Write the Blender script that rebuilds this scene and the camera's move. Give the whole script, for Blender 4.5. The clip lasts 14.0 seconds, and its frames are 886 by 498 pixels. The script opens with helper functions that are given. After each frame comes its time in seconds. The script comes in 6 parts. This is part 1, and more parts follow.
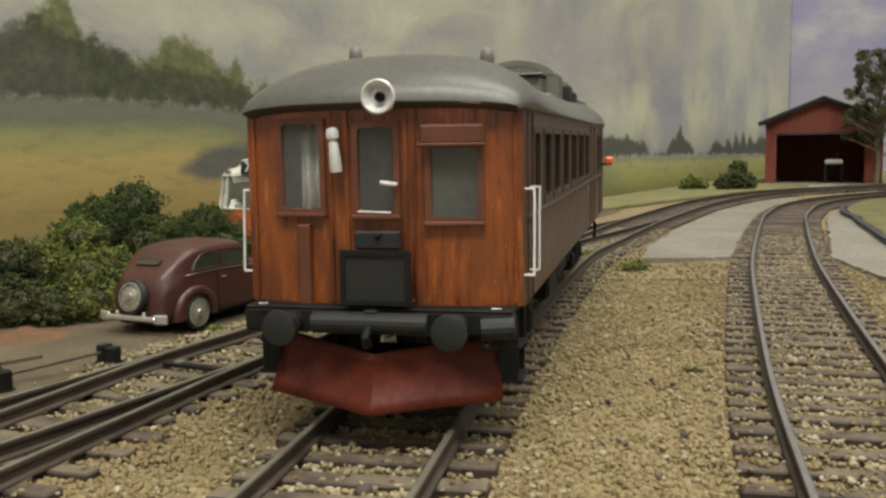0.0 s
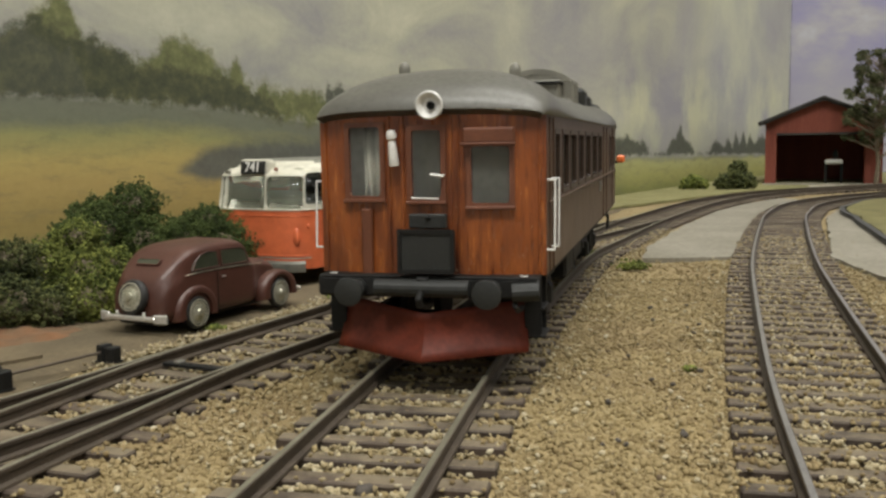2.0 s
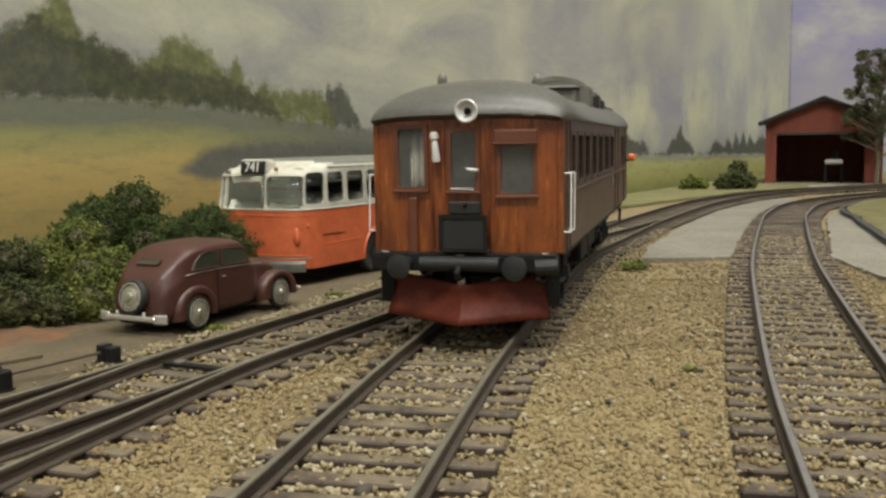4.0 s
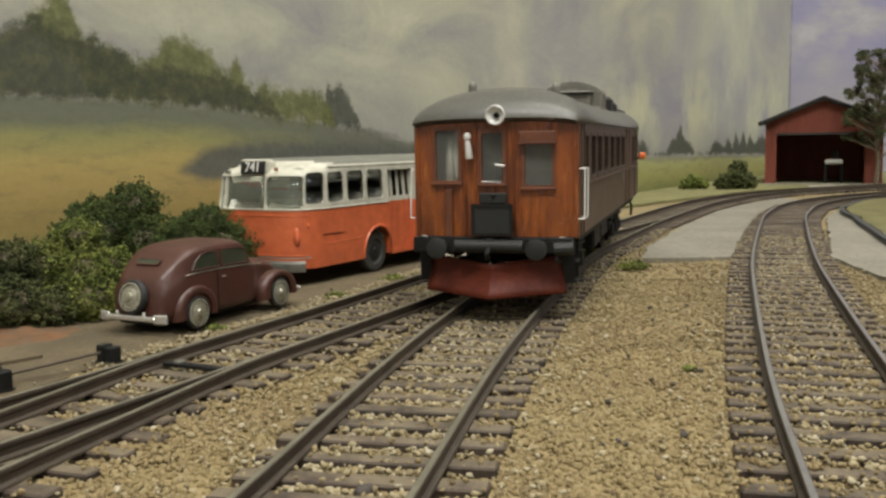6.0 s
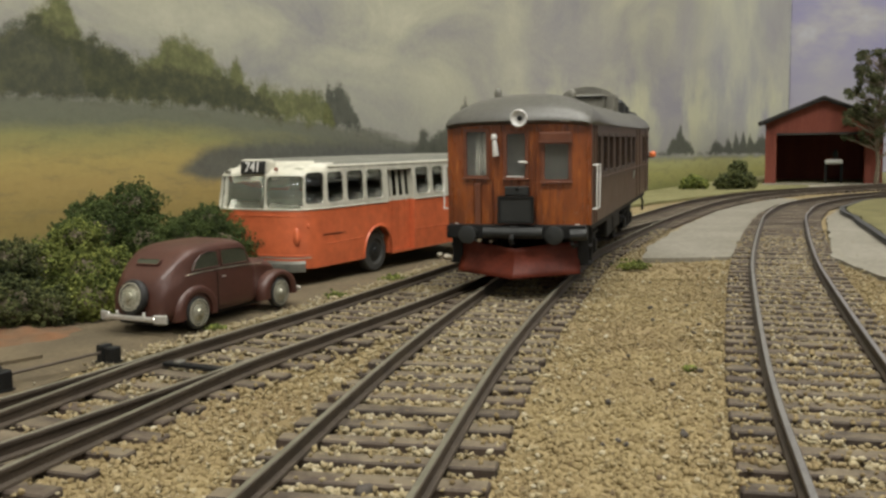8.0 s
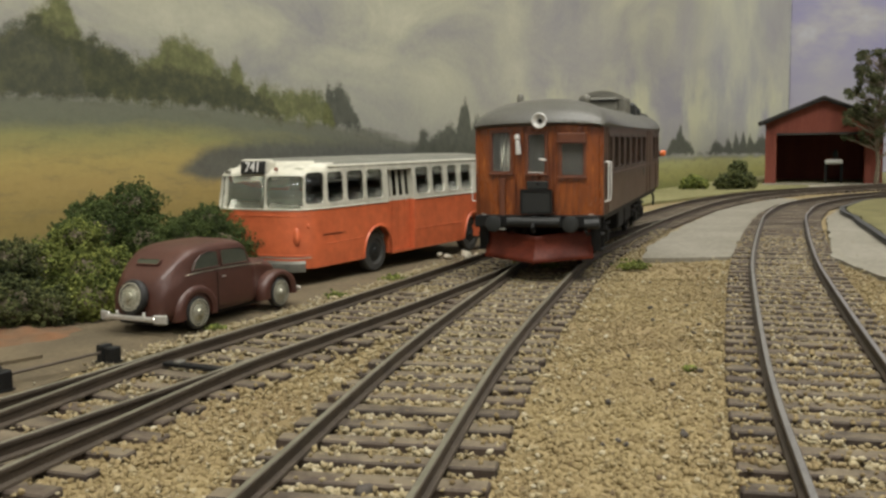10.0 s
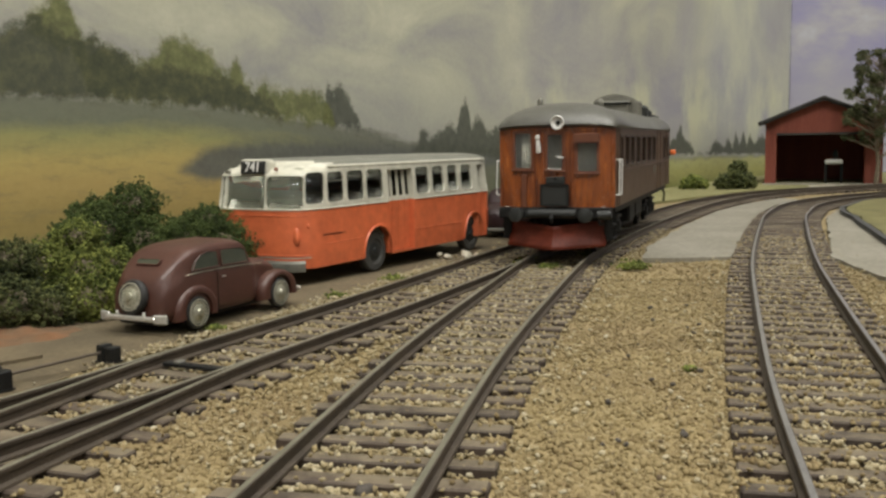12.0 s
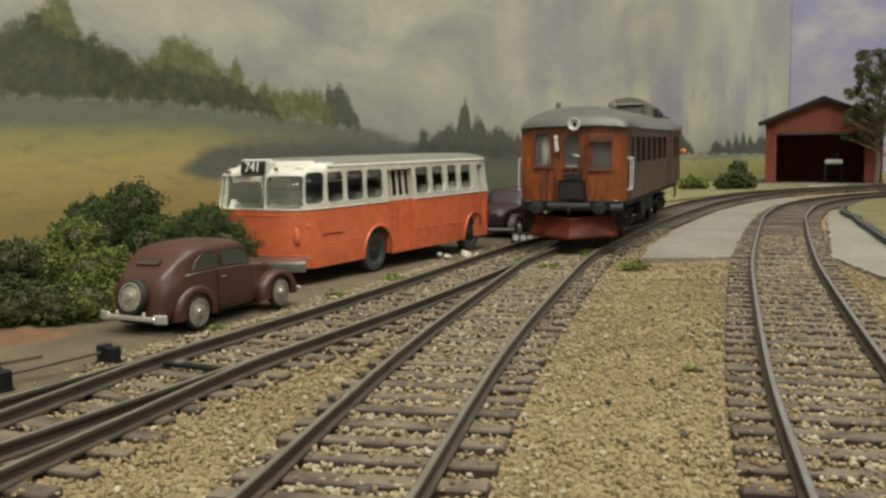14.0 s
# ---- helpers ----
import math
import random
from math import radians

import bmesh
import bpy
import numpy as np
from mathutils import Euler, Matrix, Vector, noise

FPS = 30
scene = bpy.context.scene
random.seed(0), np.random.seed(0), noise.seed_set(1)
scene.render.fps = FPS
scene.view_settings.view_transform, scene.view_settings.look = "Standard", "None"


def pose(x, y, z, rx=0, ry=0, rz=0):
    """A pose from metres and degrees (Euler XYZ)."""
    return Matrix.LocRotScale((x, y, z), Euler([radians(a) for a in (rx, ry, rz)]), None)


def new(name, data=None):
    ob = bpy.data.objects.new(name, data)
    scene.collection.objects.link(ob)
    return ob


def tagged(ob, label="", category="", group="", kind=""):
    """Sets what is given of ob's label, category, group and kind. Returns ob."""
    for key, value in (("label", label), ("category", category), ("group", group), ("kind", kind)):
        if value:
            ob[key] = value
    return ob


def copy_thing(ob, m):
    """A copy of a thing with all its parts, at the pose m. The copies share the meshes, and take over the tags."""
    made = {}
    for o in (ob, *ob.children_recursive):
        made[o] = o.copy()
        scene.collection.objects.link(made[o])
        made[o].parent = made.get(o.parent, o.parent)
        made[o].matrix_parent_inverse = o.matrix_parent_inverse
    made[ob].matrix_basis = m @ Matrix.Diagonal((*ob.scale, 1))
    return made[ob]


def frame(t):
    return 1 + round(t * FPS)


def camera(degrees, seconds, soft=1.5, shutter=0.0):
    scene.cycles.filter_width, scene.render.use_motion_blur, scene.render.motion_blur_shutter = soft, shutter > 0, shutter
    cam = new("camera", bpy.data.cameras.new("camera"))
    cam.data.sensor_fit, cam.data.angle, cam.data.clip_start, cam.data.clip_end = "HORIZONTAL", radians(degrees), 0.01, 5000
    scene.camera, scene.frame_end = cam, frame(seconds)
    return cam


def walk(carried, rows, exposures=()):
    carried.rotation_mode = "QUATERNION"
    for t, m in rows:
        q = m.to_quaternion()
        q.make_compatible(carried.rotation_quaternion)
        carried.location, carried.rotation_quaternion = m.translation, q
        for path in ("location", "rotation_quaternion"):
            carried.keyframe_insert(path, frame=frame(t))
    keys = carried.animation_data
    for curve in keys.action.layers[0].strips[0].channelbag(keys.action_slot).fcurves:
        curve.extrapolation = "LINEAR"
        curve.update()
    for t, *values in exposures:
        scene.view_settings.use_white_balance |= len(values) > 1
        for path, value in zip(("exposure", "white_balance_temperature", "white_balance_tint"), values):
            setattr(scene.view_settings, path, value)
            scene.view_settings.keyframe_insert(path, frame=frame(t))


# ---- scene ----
# A model railway in scale 1:87. Lengths below are in scale metres; U turns them into true metres.
U = 1.0 / 87.0
cam = camera(50.83, 14.0, soft=2.7)
EYE = pose(0, 0, 2.977 * U, 90 - 6.4585, 0, 0) @ pose(0, 0, 0, 0, 0, -0.935)
walk(cam, [(0.0, EYE), (14.0, EYE)], exposures=[(0.0, 0.0), (14.0, 0.0)])

# ---- light: a room lit by two ceiling fittings ----
world = bpy.data.worlds.new("room_air")
scene.world = world
world.use_nodes = True
world.node_tree.nodes["Background"].inputs[0].default_value = (0.75, 0.8, 1.0, 1)
world.node_tree.nodes["Background"].inputs[1].default_value = 0.05


def P(x, y, z, rx=0, ry=0, rz=0):
    """A pose in scale metres."""
    return pose(x * U, y * U, z * U, rx, ry, rz)


# ---- material helpers ----
def material(name, color, rough=0.6, metal=0.0, spec=0.5):
    m = bpy.data.materials.new(name)
    m.use_nodes = True
    b = m.node_tree.nodes["Principled BSDF"]
    b.inputs["Base Color"].default_value = (*color, 1)
    b.inputs["Roughness"].default_value = rough
    b.inputs["Metallic"].default_value = metal
    b.inputs["Specular IOR Level"].default_value = spec
    return m


def node(m, kind, **values):
    n = m.node_tree.nodes.new(kind)
    for key, value in values.items():
        n.inputs[key].default_value = value
    return n


def link(m, a, b):
    m.node_tree.links.new(a, b)


def coords(m, stretch=(1, 1, 1)):
    """Object coordinates in scale metres."""
    tc = node(m, "ShaderNodeTexCoord")
    mp = node(m, "ShaderNodeMapping")
    mp.inputs["Scale"].default_value = [s / U for s in stretch]
    link(m, tc.outputs["Object"], mp.inputs["Vector"])
    return mp.outputs["Vector"]


def noise_out(m, vec, scale, detail=4.0, rough=0.6):
    n = node(m, "ShaderNodeTexNoise", Scale=scale, Detail=detail, Roughness=rough)
    link(m, vec, n.inputs["Vector"])
    return n.outputs["Fac"]


def ramp(m, fac, stops):
    r = node(m, "ShaderNodeValToRGB")
    e = r.color_ramp.elements
    while len(e) < len(stops):
        e.new(0.5)
    for el, (p, c) in zip(e, stops):
        el.position = p
        el.color = (*c, 1) if len(c) == 3 else c
    link(m, fac, r.inputs["Fac"])
    return r.outputs["Color"]


def mix(m, fac, a, b, kind="MIX"):
    n = m.node_tree.nodes.new("ShaderNodeMix")
    n.data_type, n.blend_type = "RGBA", kind
    for sock, val in ((n.inputs[0], fac), (n.inputs[6], a), (n.inputs[7], b)):
        if isinstance(val, (int, float)):
            sock.default_value = val
        elif isinstance(val, tuple):
            sock.default_value = (*val, 1)
        else:
            link(m, val, sock)
    return n.outputs[2]


def bump(m, height, strength=0.4, dist=0.02):
    b = node(m, "ShaderNodeBump", Strength=strength, Distance=dist * U)
    link(m, height, b.inputs["Height"])
    link(m, b.outputs["Normal"], bsdf(m).inputs["Normal"])


def bsdf(m):
    return m.node_tree.nodes["Principled BSDF"]


def color_to(m, c):
    link(m, c, bsdf(m).inputs["Base Color"])


def surface(name, c1, c2, scale=2.0, rough=0.6, metal=0.0, fine=20.0, relief=0.25, dist=0.02, spec=0.5, stretch=(1, 1, 1), random_tint=0.0):
    """Two-scale variation between two colours, with fine relief."""
    m = material(name, c1, rough, metal, spec)
    v = coords(m, stretch)
    big, small = noise_out(m, v, scale, 3), noise_out(m, v, fine, 4)
    c = ramp(m, big, [(0.3, c1), (0.7, c2)])
    dark = tuple(0.55 * x for x in c1)
    c = mix(m, ramp(m, small, [(0.35, (0, 0, 0)), (0.75, (0.6, 0.6, 0.6))]), c, dark)
    if random_tint:
        oi = node(m, "ShaderNodeObjectInfo")
        c = mix(m, 1.0, c, ramp(m, oi.outputs["Random"], [(0, (1 - random_tint,) * 3), (1, (1 + random_tint,) * 3)]), "MULTIPLY")
    color_to(m, c)
    rr = node(m, "ShaderNodeMapRange")
    rr.inputs["To Min"].default_value, rr.inputs["To Max"].default_value = max(0.05, rough - 0.12), min(1, rough + 0.12)
    link(m, small, rr.inputs["Value"])
    link(m, rr.outputs["Result"], bsdf(m).inputs["Roughness"])
    if relief:
        bump(m, small, relief, dist)
    return m


# ---- geometry helpers (scale metres) ----
def part(name, bm, mat, parent=None, label="", kind="", smooth=None, raw=False):
    """Link a bmesh as one mesh object, under a thing or under a part."""
    if not raw:
        bmesh.ops.scale(bm, vec=(U, U, U), verts=bm.verts)
    bmesh.ops.recalc_face_normals(bm, faces=bm.faces)
    me = bpy.data.meshes.new(name)
    bm.to_mesh(me)
    bm.free()
    for m in mat if isinstance(mat, (list, tuple)) else [mat]:
        me.materials.append(m)
    if smooth is not None:
        for p in me.polygons:
            p.use_smooth = True
        me.set_sharp_from_angle(angle=radians(smooth))
    ob = new(name, me)
    if parent:
        ob.parent = parent
    return tagged(ob, label, "", "", kind)


def shared(name, mesh, parent, m=None):
    """Another object on the mesh of a piece."""
    ob = new(name, mesh)
    ob.parent = parent
    if m is not None:
        ob.matrix_basis = m
    return ob


def thing(name, label, category, m=None, group="", kind=""):
    ob = new(name)
    ob.empty_display_size = 0.01
    if m is not None:
        ob.matrix_basis = m
    return tagged(ob, label, category, group, kind)


def box(bm, c, s, bevel=0.0, rz=0.0, ry=0.0, rx=0.0, seg=1):
    m = pose(*c, rx, ry, rz) @ Matrix.Diagonal((*s, 1))
    vs = bmesh.ops.create_cube(bm, size=1, matrix=m)["verts"]
    if bevel:
        es = list({e for v in vs for e in v.link_edges})
        bmesh.ops.bevel(bm, geom=es, offset=bevel, segments=seg, affect="EDGES", profile=0.5)
    return bm


def rod(bm, a, b, r, seg=10, r2=None):
    a, b = Vector(a), Vector(b)
    m = Matrix.Translation((a + b) / 2) @ (b - a).to_track_quat("Z", "Y").to_matrix().to_4x4()
    bmesh.ops.create_cone(bm, cap_ends=True, segments=seg, radius1=r, radius2=r if r2 is None else r2, depth=(b - a).length, matrix=m)
    return bm


def ball(bm, c, r, s=(1, 1, 1), u=12, v=8):
    bmesh.ops.create_uvsphere(bm, u_segments=u, v_segments=v, radius=r, matrix=pose(*c) @ Matrix.Diagonal((*s, 1)))
    return bm


def lathe(bm, profile, m=None, seg=24):
    """profile: (radius, height) pairs turned about the z axis."""
    rings = []
    for r, z in profile:
        ring = []
        for i in range(seg):
            a = 2 * math.pi * i / seg
            p = Vector((r * math.cos(a), r * math.sin(a), z))
            ring.append(bm.verts.new(m @ p if m else p))
        rings.append(ring)
    for a, b in zip(rings, rings[1:]):
        for i in range(seg):
            bm.faces.new((a[i], a[(i + 1) % seg], b[(i + 1) % seg], b[i]))
    for ring in (rings[0], rings[-1]):
        bm.faces.new(ring)
    return bm


def plate(bm, outline, m, depth):
    """A flat outline (x, y) in the plane of m, thickened by depth along its z."""
    a = [bm.verts.new(m @ Vector((x, y, 0))) for x, y in outline]
    b = [bm.verts.new(m @ Vector((x, y, depth))) for x, y in outline]
    bm.faces.new(a[::-1]), bm.faces.new(b)
    k = len(a)
    for i in range(k):
        bm.faces.new((a[i], a[(i + 1) % k], b[(i + 1) % k], b[i]))
    return bm


def rounded(w, h, r, seg=4, cx=0.0, cy=0.0):
    pts = []
    for sx, sy, a0 in ((1, 1, 0), (-1, 1, 90), (-1, -1, 180), (1, -1, 270)):
        for i in range(seg + 1):
            a = radians(a0 + 90 * i / seg)
            pts.append((cx + sx * (w / 2 - r) + r * math.cos(a), cy + sy * (h / 2 - r) + r * math.sin(a)))
    return pts


def frame_ring(bm, outer, inner, m, depth):
    """A flat ring between two outlines of the same count, thickened."""
    k = len(outer)
    v = [[bm.verts.new(m @ Vector((x, y, z))) for x, y in o] for o in (outer, inner) for z in (0, depth)]
    for a, b in ((0, 1), (1, 3), (3, 2), (2, 0)):
        for i in range(k):
            bm.faces.new((v[a][i], v[a][(i + 1) % k], v[b][(i + 1) % k], v[b][i]))
    return bm


def tube(bm, pts, r, seg=8):
    for a, b in zip(pts, pts[1:]):
        rod(bm, a, b, r, seg)
    for p in pts[1:-1]:
        ball(bm, p, r, u=seg, v=6)
    return bm


def loft(bm, rings, close_ends=True, loop=True):
    vs = [[bm.verts.new(p) for p in ring] for ring in rings]
    k = len(vs[0])
    for a, b in zip(vs, vs[1:]):
        for i in range(k if loop else k - 1):
            j = (i + 1) % k
            bm.faces.new((a[i], a[j], b[j], b[i]))
    if close_ends:
        bm.faces.new(vs[0]), bm.faces.new(vs[-1][::-1])
    return vs


def spline(points, n):
    """n + 1 points at even steps along a smooth curve through the points, with headings in radians."""
    p = np.array(points, float)
    ext = np.vstack([2 * p[0] - p[1], p, 2 * p[-1] - p[-2]])
    dense = []
    for i in range(len(p) - 1):
        a, b, c, d = ext[i:i + 4]
        for t in np.linspace(0, 1, 40, endpoint=False):
            dense.append(0.5 * (2 * b + (c - a) * t + (2 * a - 5 * b + 4 * c - d) * t ** 2 + (3 * b - a - 3 * c + d) * t ** 3))
    dense = np.array(dense + [p[-1]])
    s = np.concatenate([[0], np.cumsum(np.hypot(*np.diff(dense, axis=0).T))])
    q = np.linspace(0, s[-1], n + 1)
    xy = np.stack([np.interp(q, s, dense[:, 0]), np.interp(q, s, dense[:, 1])], 1)
    d = np.gradient(xy, axis=0)
    return xy, np.arctan2(d[:, 1], d[:, 0]), s[-1]


# ---- materials ----
def gravel_material(name, island):
    m = material(name, (0.36, 0.26, 0.12), 0.85)
    v = coords(m)
    stops = [(0.0, (0.065, 0.042, 0.02)), (0.03, (0.15, 0.106, 0.044)), (0.12, (0.2, 0.149, 0.064)), (0.55, (0.225, 0.17, 0.076)), (0.9, (0.253, 0.196, 0.094)), (1.0, (0.29, 0.24, 0.137))]
    if island:
        g = node(m, "ShaderNodeNewGeometry")
        c = ramp(m, g.outputs["Random Per Island"], stops)
    else:
        vo = node(m, "ShaderNodeTexVoronoi", Scale=13.0)
        link(m, v, vo.inputs["Vector"])
        sep = node(m, "ShaderNodeSeparateColor")
        link(m, vo.outputs["Color"], sep.inputs["Color"])
        c = ramp(m, sep.outputs["Red"], stops)
        bump(m, vo.outputs["Distance"], 0.3, 0.02)
    patch = noise_out(m, v, 0.35, 4)
    c = mix(m, ramp(m, patch, [(0.4, (0, 0, 0)), (0.7, (0.45, 0.45, 0.45))]), c, (0.15, 0.1, 0.048))
    color_to(m, c)
    return m


M_GRAVEL = gravel_material("tan_gravel", False)
M_GRAIN = gravel_material("tan_grain", True)
def sleeper_material():
    """Plum-brown plastic timber with grey-tan dust lying on its upper face."""
    m = surface("weathered_sleeper", (0.032, 0.02, 0.014), (0.066, 0.046, 0.031), 3.0, 0.75, fine=25, relief=0.5, random_tint=0.3, stretch=(1, 0.3, 1))
    base = bsdf(m).inputs["Base Color"].links[0].from_socket
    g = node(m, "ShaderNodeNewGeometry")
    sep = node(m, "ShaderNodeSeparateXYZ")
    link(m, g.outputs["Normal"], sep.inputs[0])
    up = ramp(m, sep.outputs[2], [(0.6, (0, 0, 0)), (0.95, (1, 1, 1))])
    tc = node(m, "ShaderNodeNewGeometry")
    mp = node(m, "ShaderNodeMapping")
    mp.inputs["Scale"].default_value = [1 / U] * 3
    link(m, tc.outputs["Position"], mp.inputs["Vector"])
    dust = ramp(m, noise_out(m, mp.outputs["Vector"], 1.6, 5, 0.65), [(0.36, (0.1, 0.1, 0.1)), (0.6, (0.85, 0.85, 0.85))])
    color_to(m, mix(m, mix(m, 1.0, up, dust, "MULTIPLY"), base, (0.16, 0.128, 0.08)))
    return m


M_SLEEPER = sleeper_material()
M_RAIL = surface("rusty_rail", (0.045, 0.033, 0.023), (0.08, 0.06, 0.04), 2.0, 0.6, 0.1, fine=30)
M_RAILDULL = surface("dull_olive_railhead", (0.15, 0.14, 0.10), (0.22, 0.205, 0.15), 1.2, 0.45, 0.35, fine=30, relief=0.1)
M_RAILTOP = surface("worn_steel", (0.30, 0.29, 0.27), (0.42, 0.40, 0.37), 2.0, 0.38, 0.75, fine=30, relief=0.1)
M_SLAB = surface("pale_concrete", (0.175, 0.158, 0.118), (0.26, 0.24, 0.192), 0.3, 0.85, fine=8, relief=0.2)
M_ROAD = surface("dusty_road", (0.07, 0.053, 0.028), (0.14, 0.105, 0.057), 0.6, 0.9, fine=12, relief=0.4)
M_CLAY = surface("orange_clay", (0.165, 0.072, 0.027), (0.082, 0.06, 0.033), 1.6, 0.9, fine=10, relief=0.4)
M_MEADOW = surface("meadow_flock", (0.16, 0.15, 0.055), (0.26, 0.24, 0.105), 0.4, 0.95, fine=9, relief=0.7, dist=0.1)
M_BANK = surface("olive_turf", (0.10, 0.09, 0.03), (0.19, 0.17, 0.062), 0.7, 0.95, fine=9, relief=0.7, dist=0.08)
M_WALL = surface("white_room_wall", (0.40, 0.405, 0.40), (0.46, 0.46, 0.45), 0.05, 0.9, fine=1.0, relief=0.05)
M_KERB = surface("black_kerb", (0.03, 0.03, 0.03), (0.06, 0.058, 0.055), 2.0, 0.8, fine=12, relief=0.3)
M_KERBWALL = surface("blue_grey_wall", (0.10, 0.10, 0.105), (0.15, 0.15, 0.15), 1.0, 0.85, fine=10, relief=0.3)
M_SAND = surface("pale_sand", (0.36, 0.33, 0.25), (0.46, 0.42, 0.33), 0.8, 0.9, fine=12, relief=0.4)
M_BOARD = surface("plywood", (0.35, 0.24, 0.13), (0.45, 0.32, 0.18), 0.2, 0.7, fine=3.0, relief=0.1, stretch=(1, 0.1, 1))


# ---- the room and its lamps ----
def room():
    x0, x1, y0, y1, z0, z1 = -0.85, 1.35, -1.2, 1.3, -1.0, 1.45
    xm, ym, xl, yl = (x0 + x1) / 2, (y0 + y1) / 2, x1 - x0, y1 - y0
    for name, c, s in (("floor", (xm, ym, z0 - 0.03), (xl, yl, 0.06)), ("ceiling", (xm, ym, z1 + 0.03), (xl, yl, 0.06)),
                       ("wall_west", (x0 - 0.05, ym, 0.22), (0.1, yl, 2.57)), ("wall_east", (x1 + 0.05, ym, 0.22), (0.1, yl, 2.57)),
                       ("wall_south", (xm, y0 - 0.05, 0.22), (xl + 0.2, 0.1, 2.57)), ("wall_north", (xm, y1 + 0.05, 0.22), (xl + 0.2, 0.1, 2.57))):
        bm = box(bmesh.new(), c, s)
        tagged(part(name, bm, M_WALL, raw=True), "plain off-white wall of the hobby room" if "wall" in name else "plain " + name + " of the hobby room", name.split("_")[0], kind="structure")
    m = material("lamp_diffuser", (0.9, 0.9, 0.9), 0.5)
    bsdf(m).inputs["Emission Color"].default_value = (1, 0.965, 0.9, 1)
    bsdf(m).inputs["Emission Strength"].default_value = 4.0
    white = material("lamp_enamel", (0.8, 0.8, 0.8), 0.4)
    for x, y, e in LAMPS:
        lamp = thing("ceiling_light", "white ceiling light with a long glowing diffuser", "lamp", pose(x, y, z1), "ceiling lights")
        part("housing", box(bmesh.new(), (0, 0, -0.03), (1.3, 0.34, 0.06), 0.01), white, lamp, raw=True)
        part("diffuser", box(bmesh.new(), (0, 0, -0.07), (1.2, 0.28, 0.016), 0.004), m, lamp, raw=True)
        d = bpy.data.lights.new("tube_light", "AREA")
        d.shape, d.size, d.size_y, d.energy, d.color = "RECTANGLE", 1.2, 0.28, e, (1.0, 0.985, 0.925)
        l = new("tube_light", d)
        l.parent, l.matrix_basis = lamp, pose(0, 0, -0.085)


LAMPS = ((0.04, -0.56, 28.0), (0.55, 0.35, 13.0))
room()

# ---- the ground ----
MAIN = [(-4.6, -9), (-3.5, -3.7), (-2.3, 1.9), (-1.68, 4.8), (-1.06, 7.77), (0.1, 13.29), (1.59, 19.06), (3.2, 24.76), (4.6, 28.23), (8.31, 36.7), (13.5, 46.5), (19, 53), (28, 58), (44, 60), (70, 61)]
LEFT = [(-14.6, -9), (-9.9, 0.4), (-7.35, 5.5), (-6.05, 8.1), (-4.72, 10.68), (-3.53, 13.02), (-1.69, 16.8), (-0.03, 20.56), (2.79, 27.2), (5.3, 31.6), (8.31, 36.7)]
SPUR = [(-10.2, -9), (-7.4, 0.4), (-6.2, 4.4), (-5.6, 6.5), (-4.93, 8.76), (-4.3, 10.6), (-3.5, 12.95), (-2.65, 14.8)]
RIGHT = [(-0.2, -9), (1.6, -1.6), (2.35, 1.4), (3.07, 4.35), (3.79, 7.29), (4.97, 11.73), (7.18, 18.96), (8.74, 23.72), (11.56, 31.5), (13.97, 37.58), (17.2, 43.6), (22, 48.5), (30, 52.5), (44, 55), (70, 56)]


def ground_z(x, y):
    under_road = 0.14 if x < np.interp(y, [4, 8.6, 11.2, 13.6, 16, 18.9, 21.8, 25.3, 29.7, 38, 47, 47.1], [-14, -7.2, -6, -5.2, -4.05, -2.6, -1.35, 0.2, 2.1, 5.8, 10, -99]) - 0.1 else 0.0
    side = x - np.interp(y, [p[1] for p in MAIN], [p[0] for p in MAIN])
    ditch = 0.06 * max(0.0, 1 - abs(side + 1.6) / 1.0) if y < 24 else 0.0
    return -0.29 - ditch - under_road + 0.05 * noise.noise((x * 0.5, y * 0.5, 0)) + 0.03 * noise.noise((x * 1.7, y * 1.7, 4))


def ground():
    xs, ys = np.arange(-40, 80.1, 0.6), np.arange(-14, 100.1, 0.6)
    verts = [(x * U, y * U, ground_z(x, y) * U) for y in ys for x in xs]
    k = len(xs)
    faces = [(j * k + i, j * k + i + 1, (j + 1) * k + i + 1, (j + 1) * k + i) for j in range(len(ys) - 1) for i in range(k - 1)]
    me = bpy.data.meshes.new("ground")
    me.from_pydata(verts, [], faces)
    me.materials.append(M_GRAVEL)
    for p in me.polygons:
        p.use_smooth = True
    tagged(new("ground", me), "tan gravel ballast covering the layout board", "ground", kind="structure")
    bm = box(bmesh.new(), (20, 43, -1.2), (120, 114, 1.2))
    tagged(part("baseboard", bm, M_BOARD), "plywood board that carries the model landscape", "board", kind="structure")
    for x in (-38, 78):
        for y in (-12, 97):
            tagged(part("trestle_leg", box(bmesh.new(), (x, y, -44.4), (3, 3, 85.2), 0.2), M_BOARD), "square wooden leg under the layout board", "leg", "trestle legs")


ground()


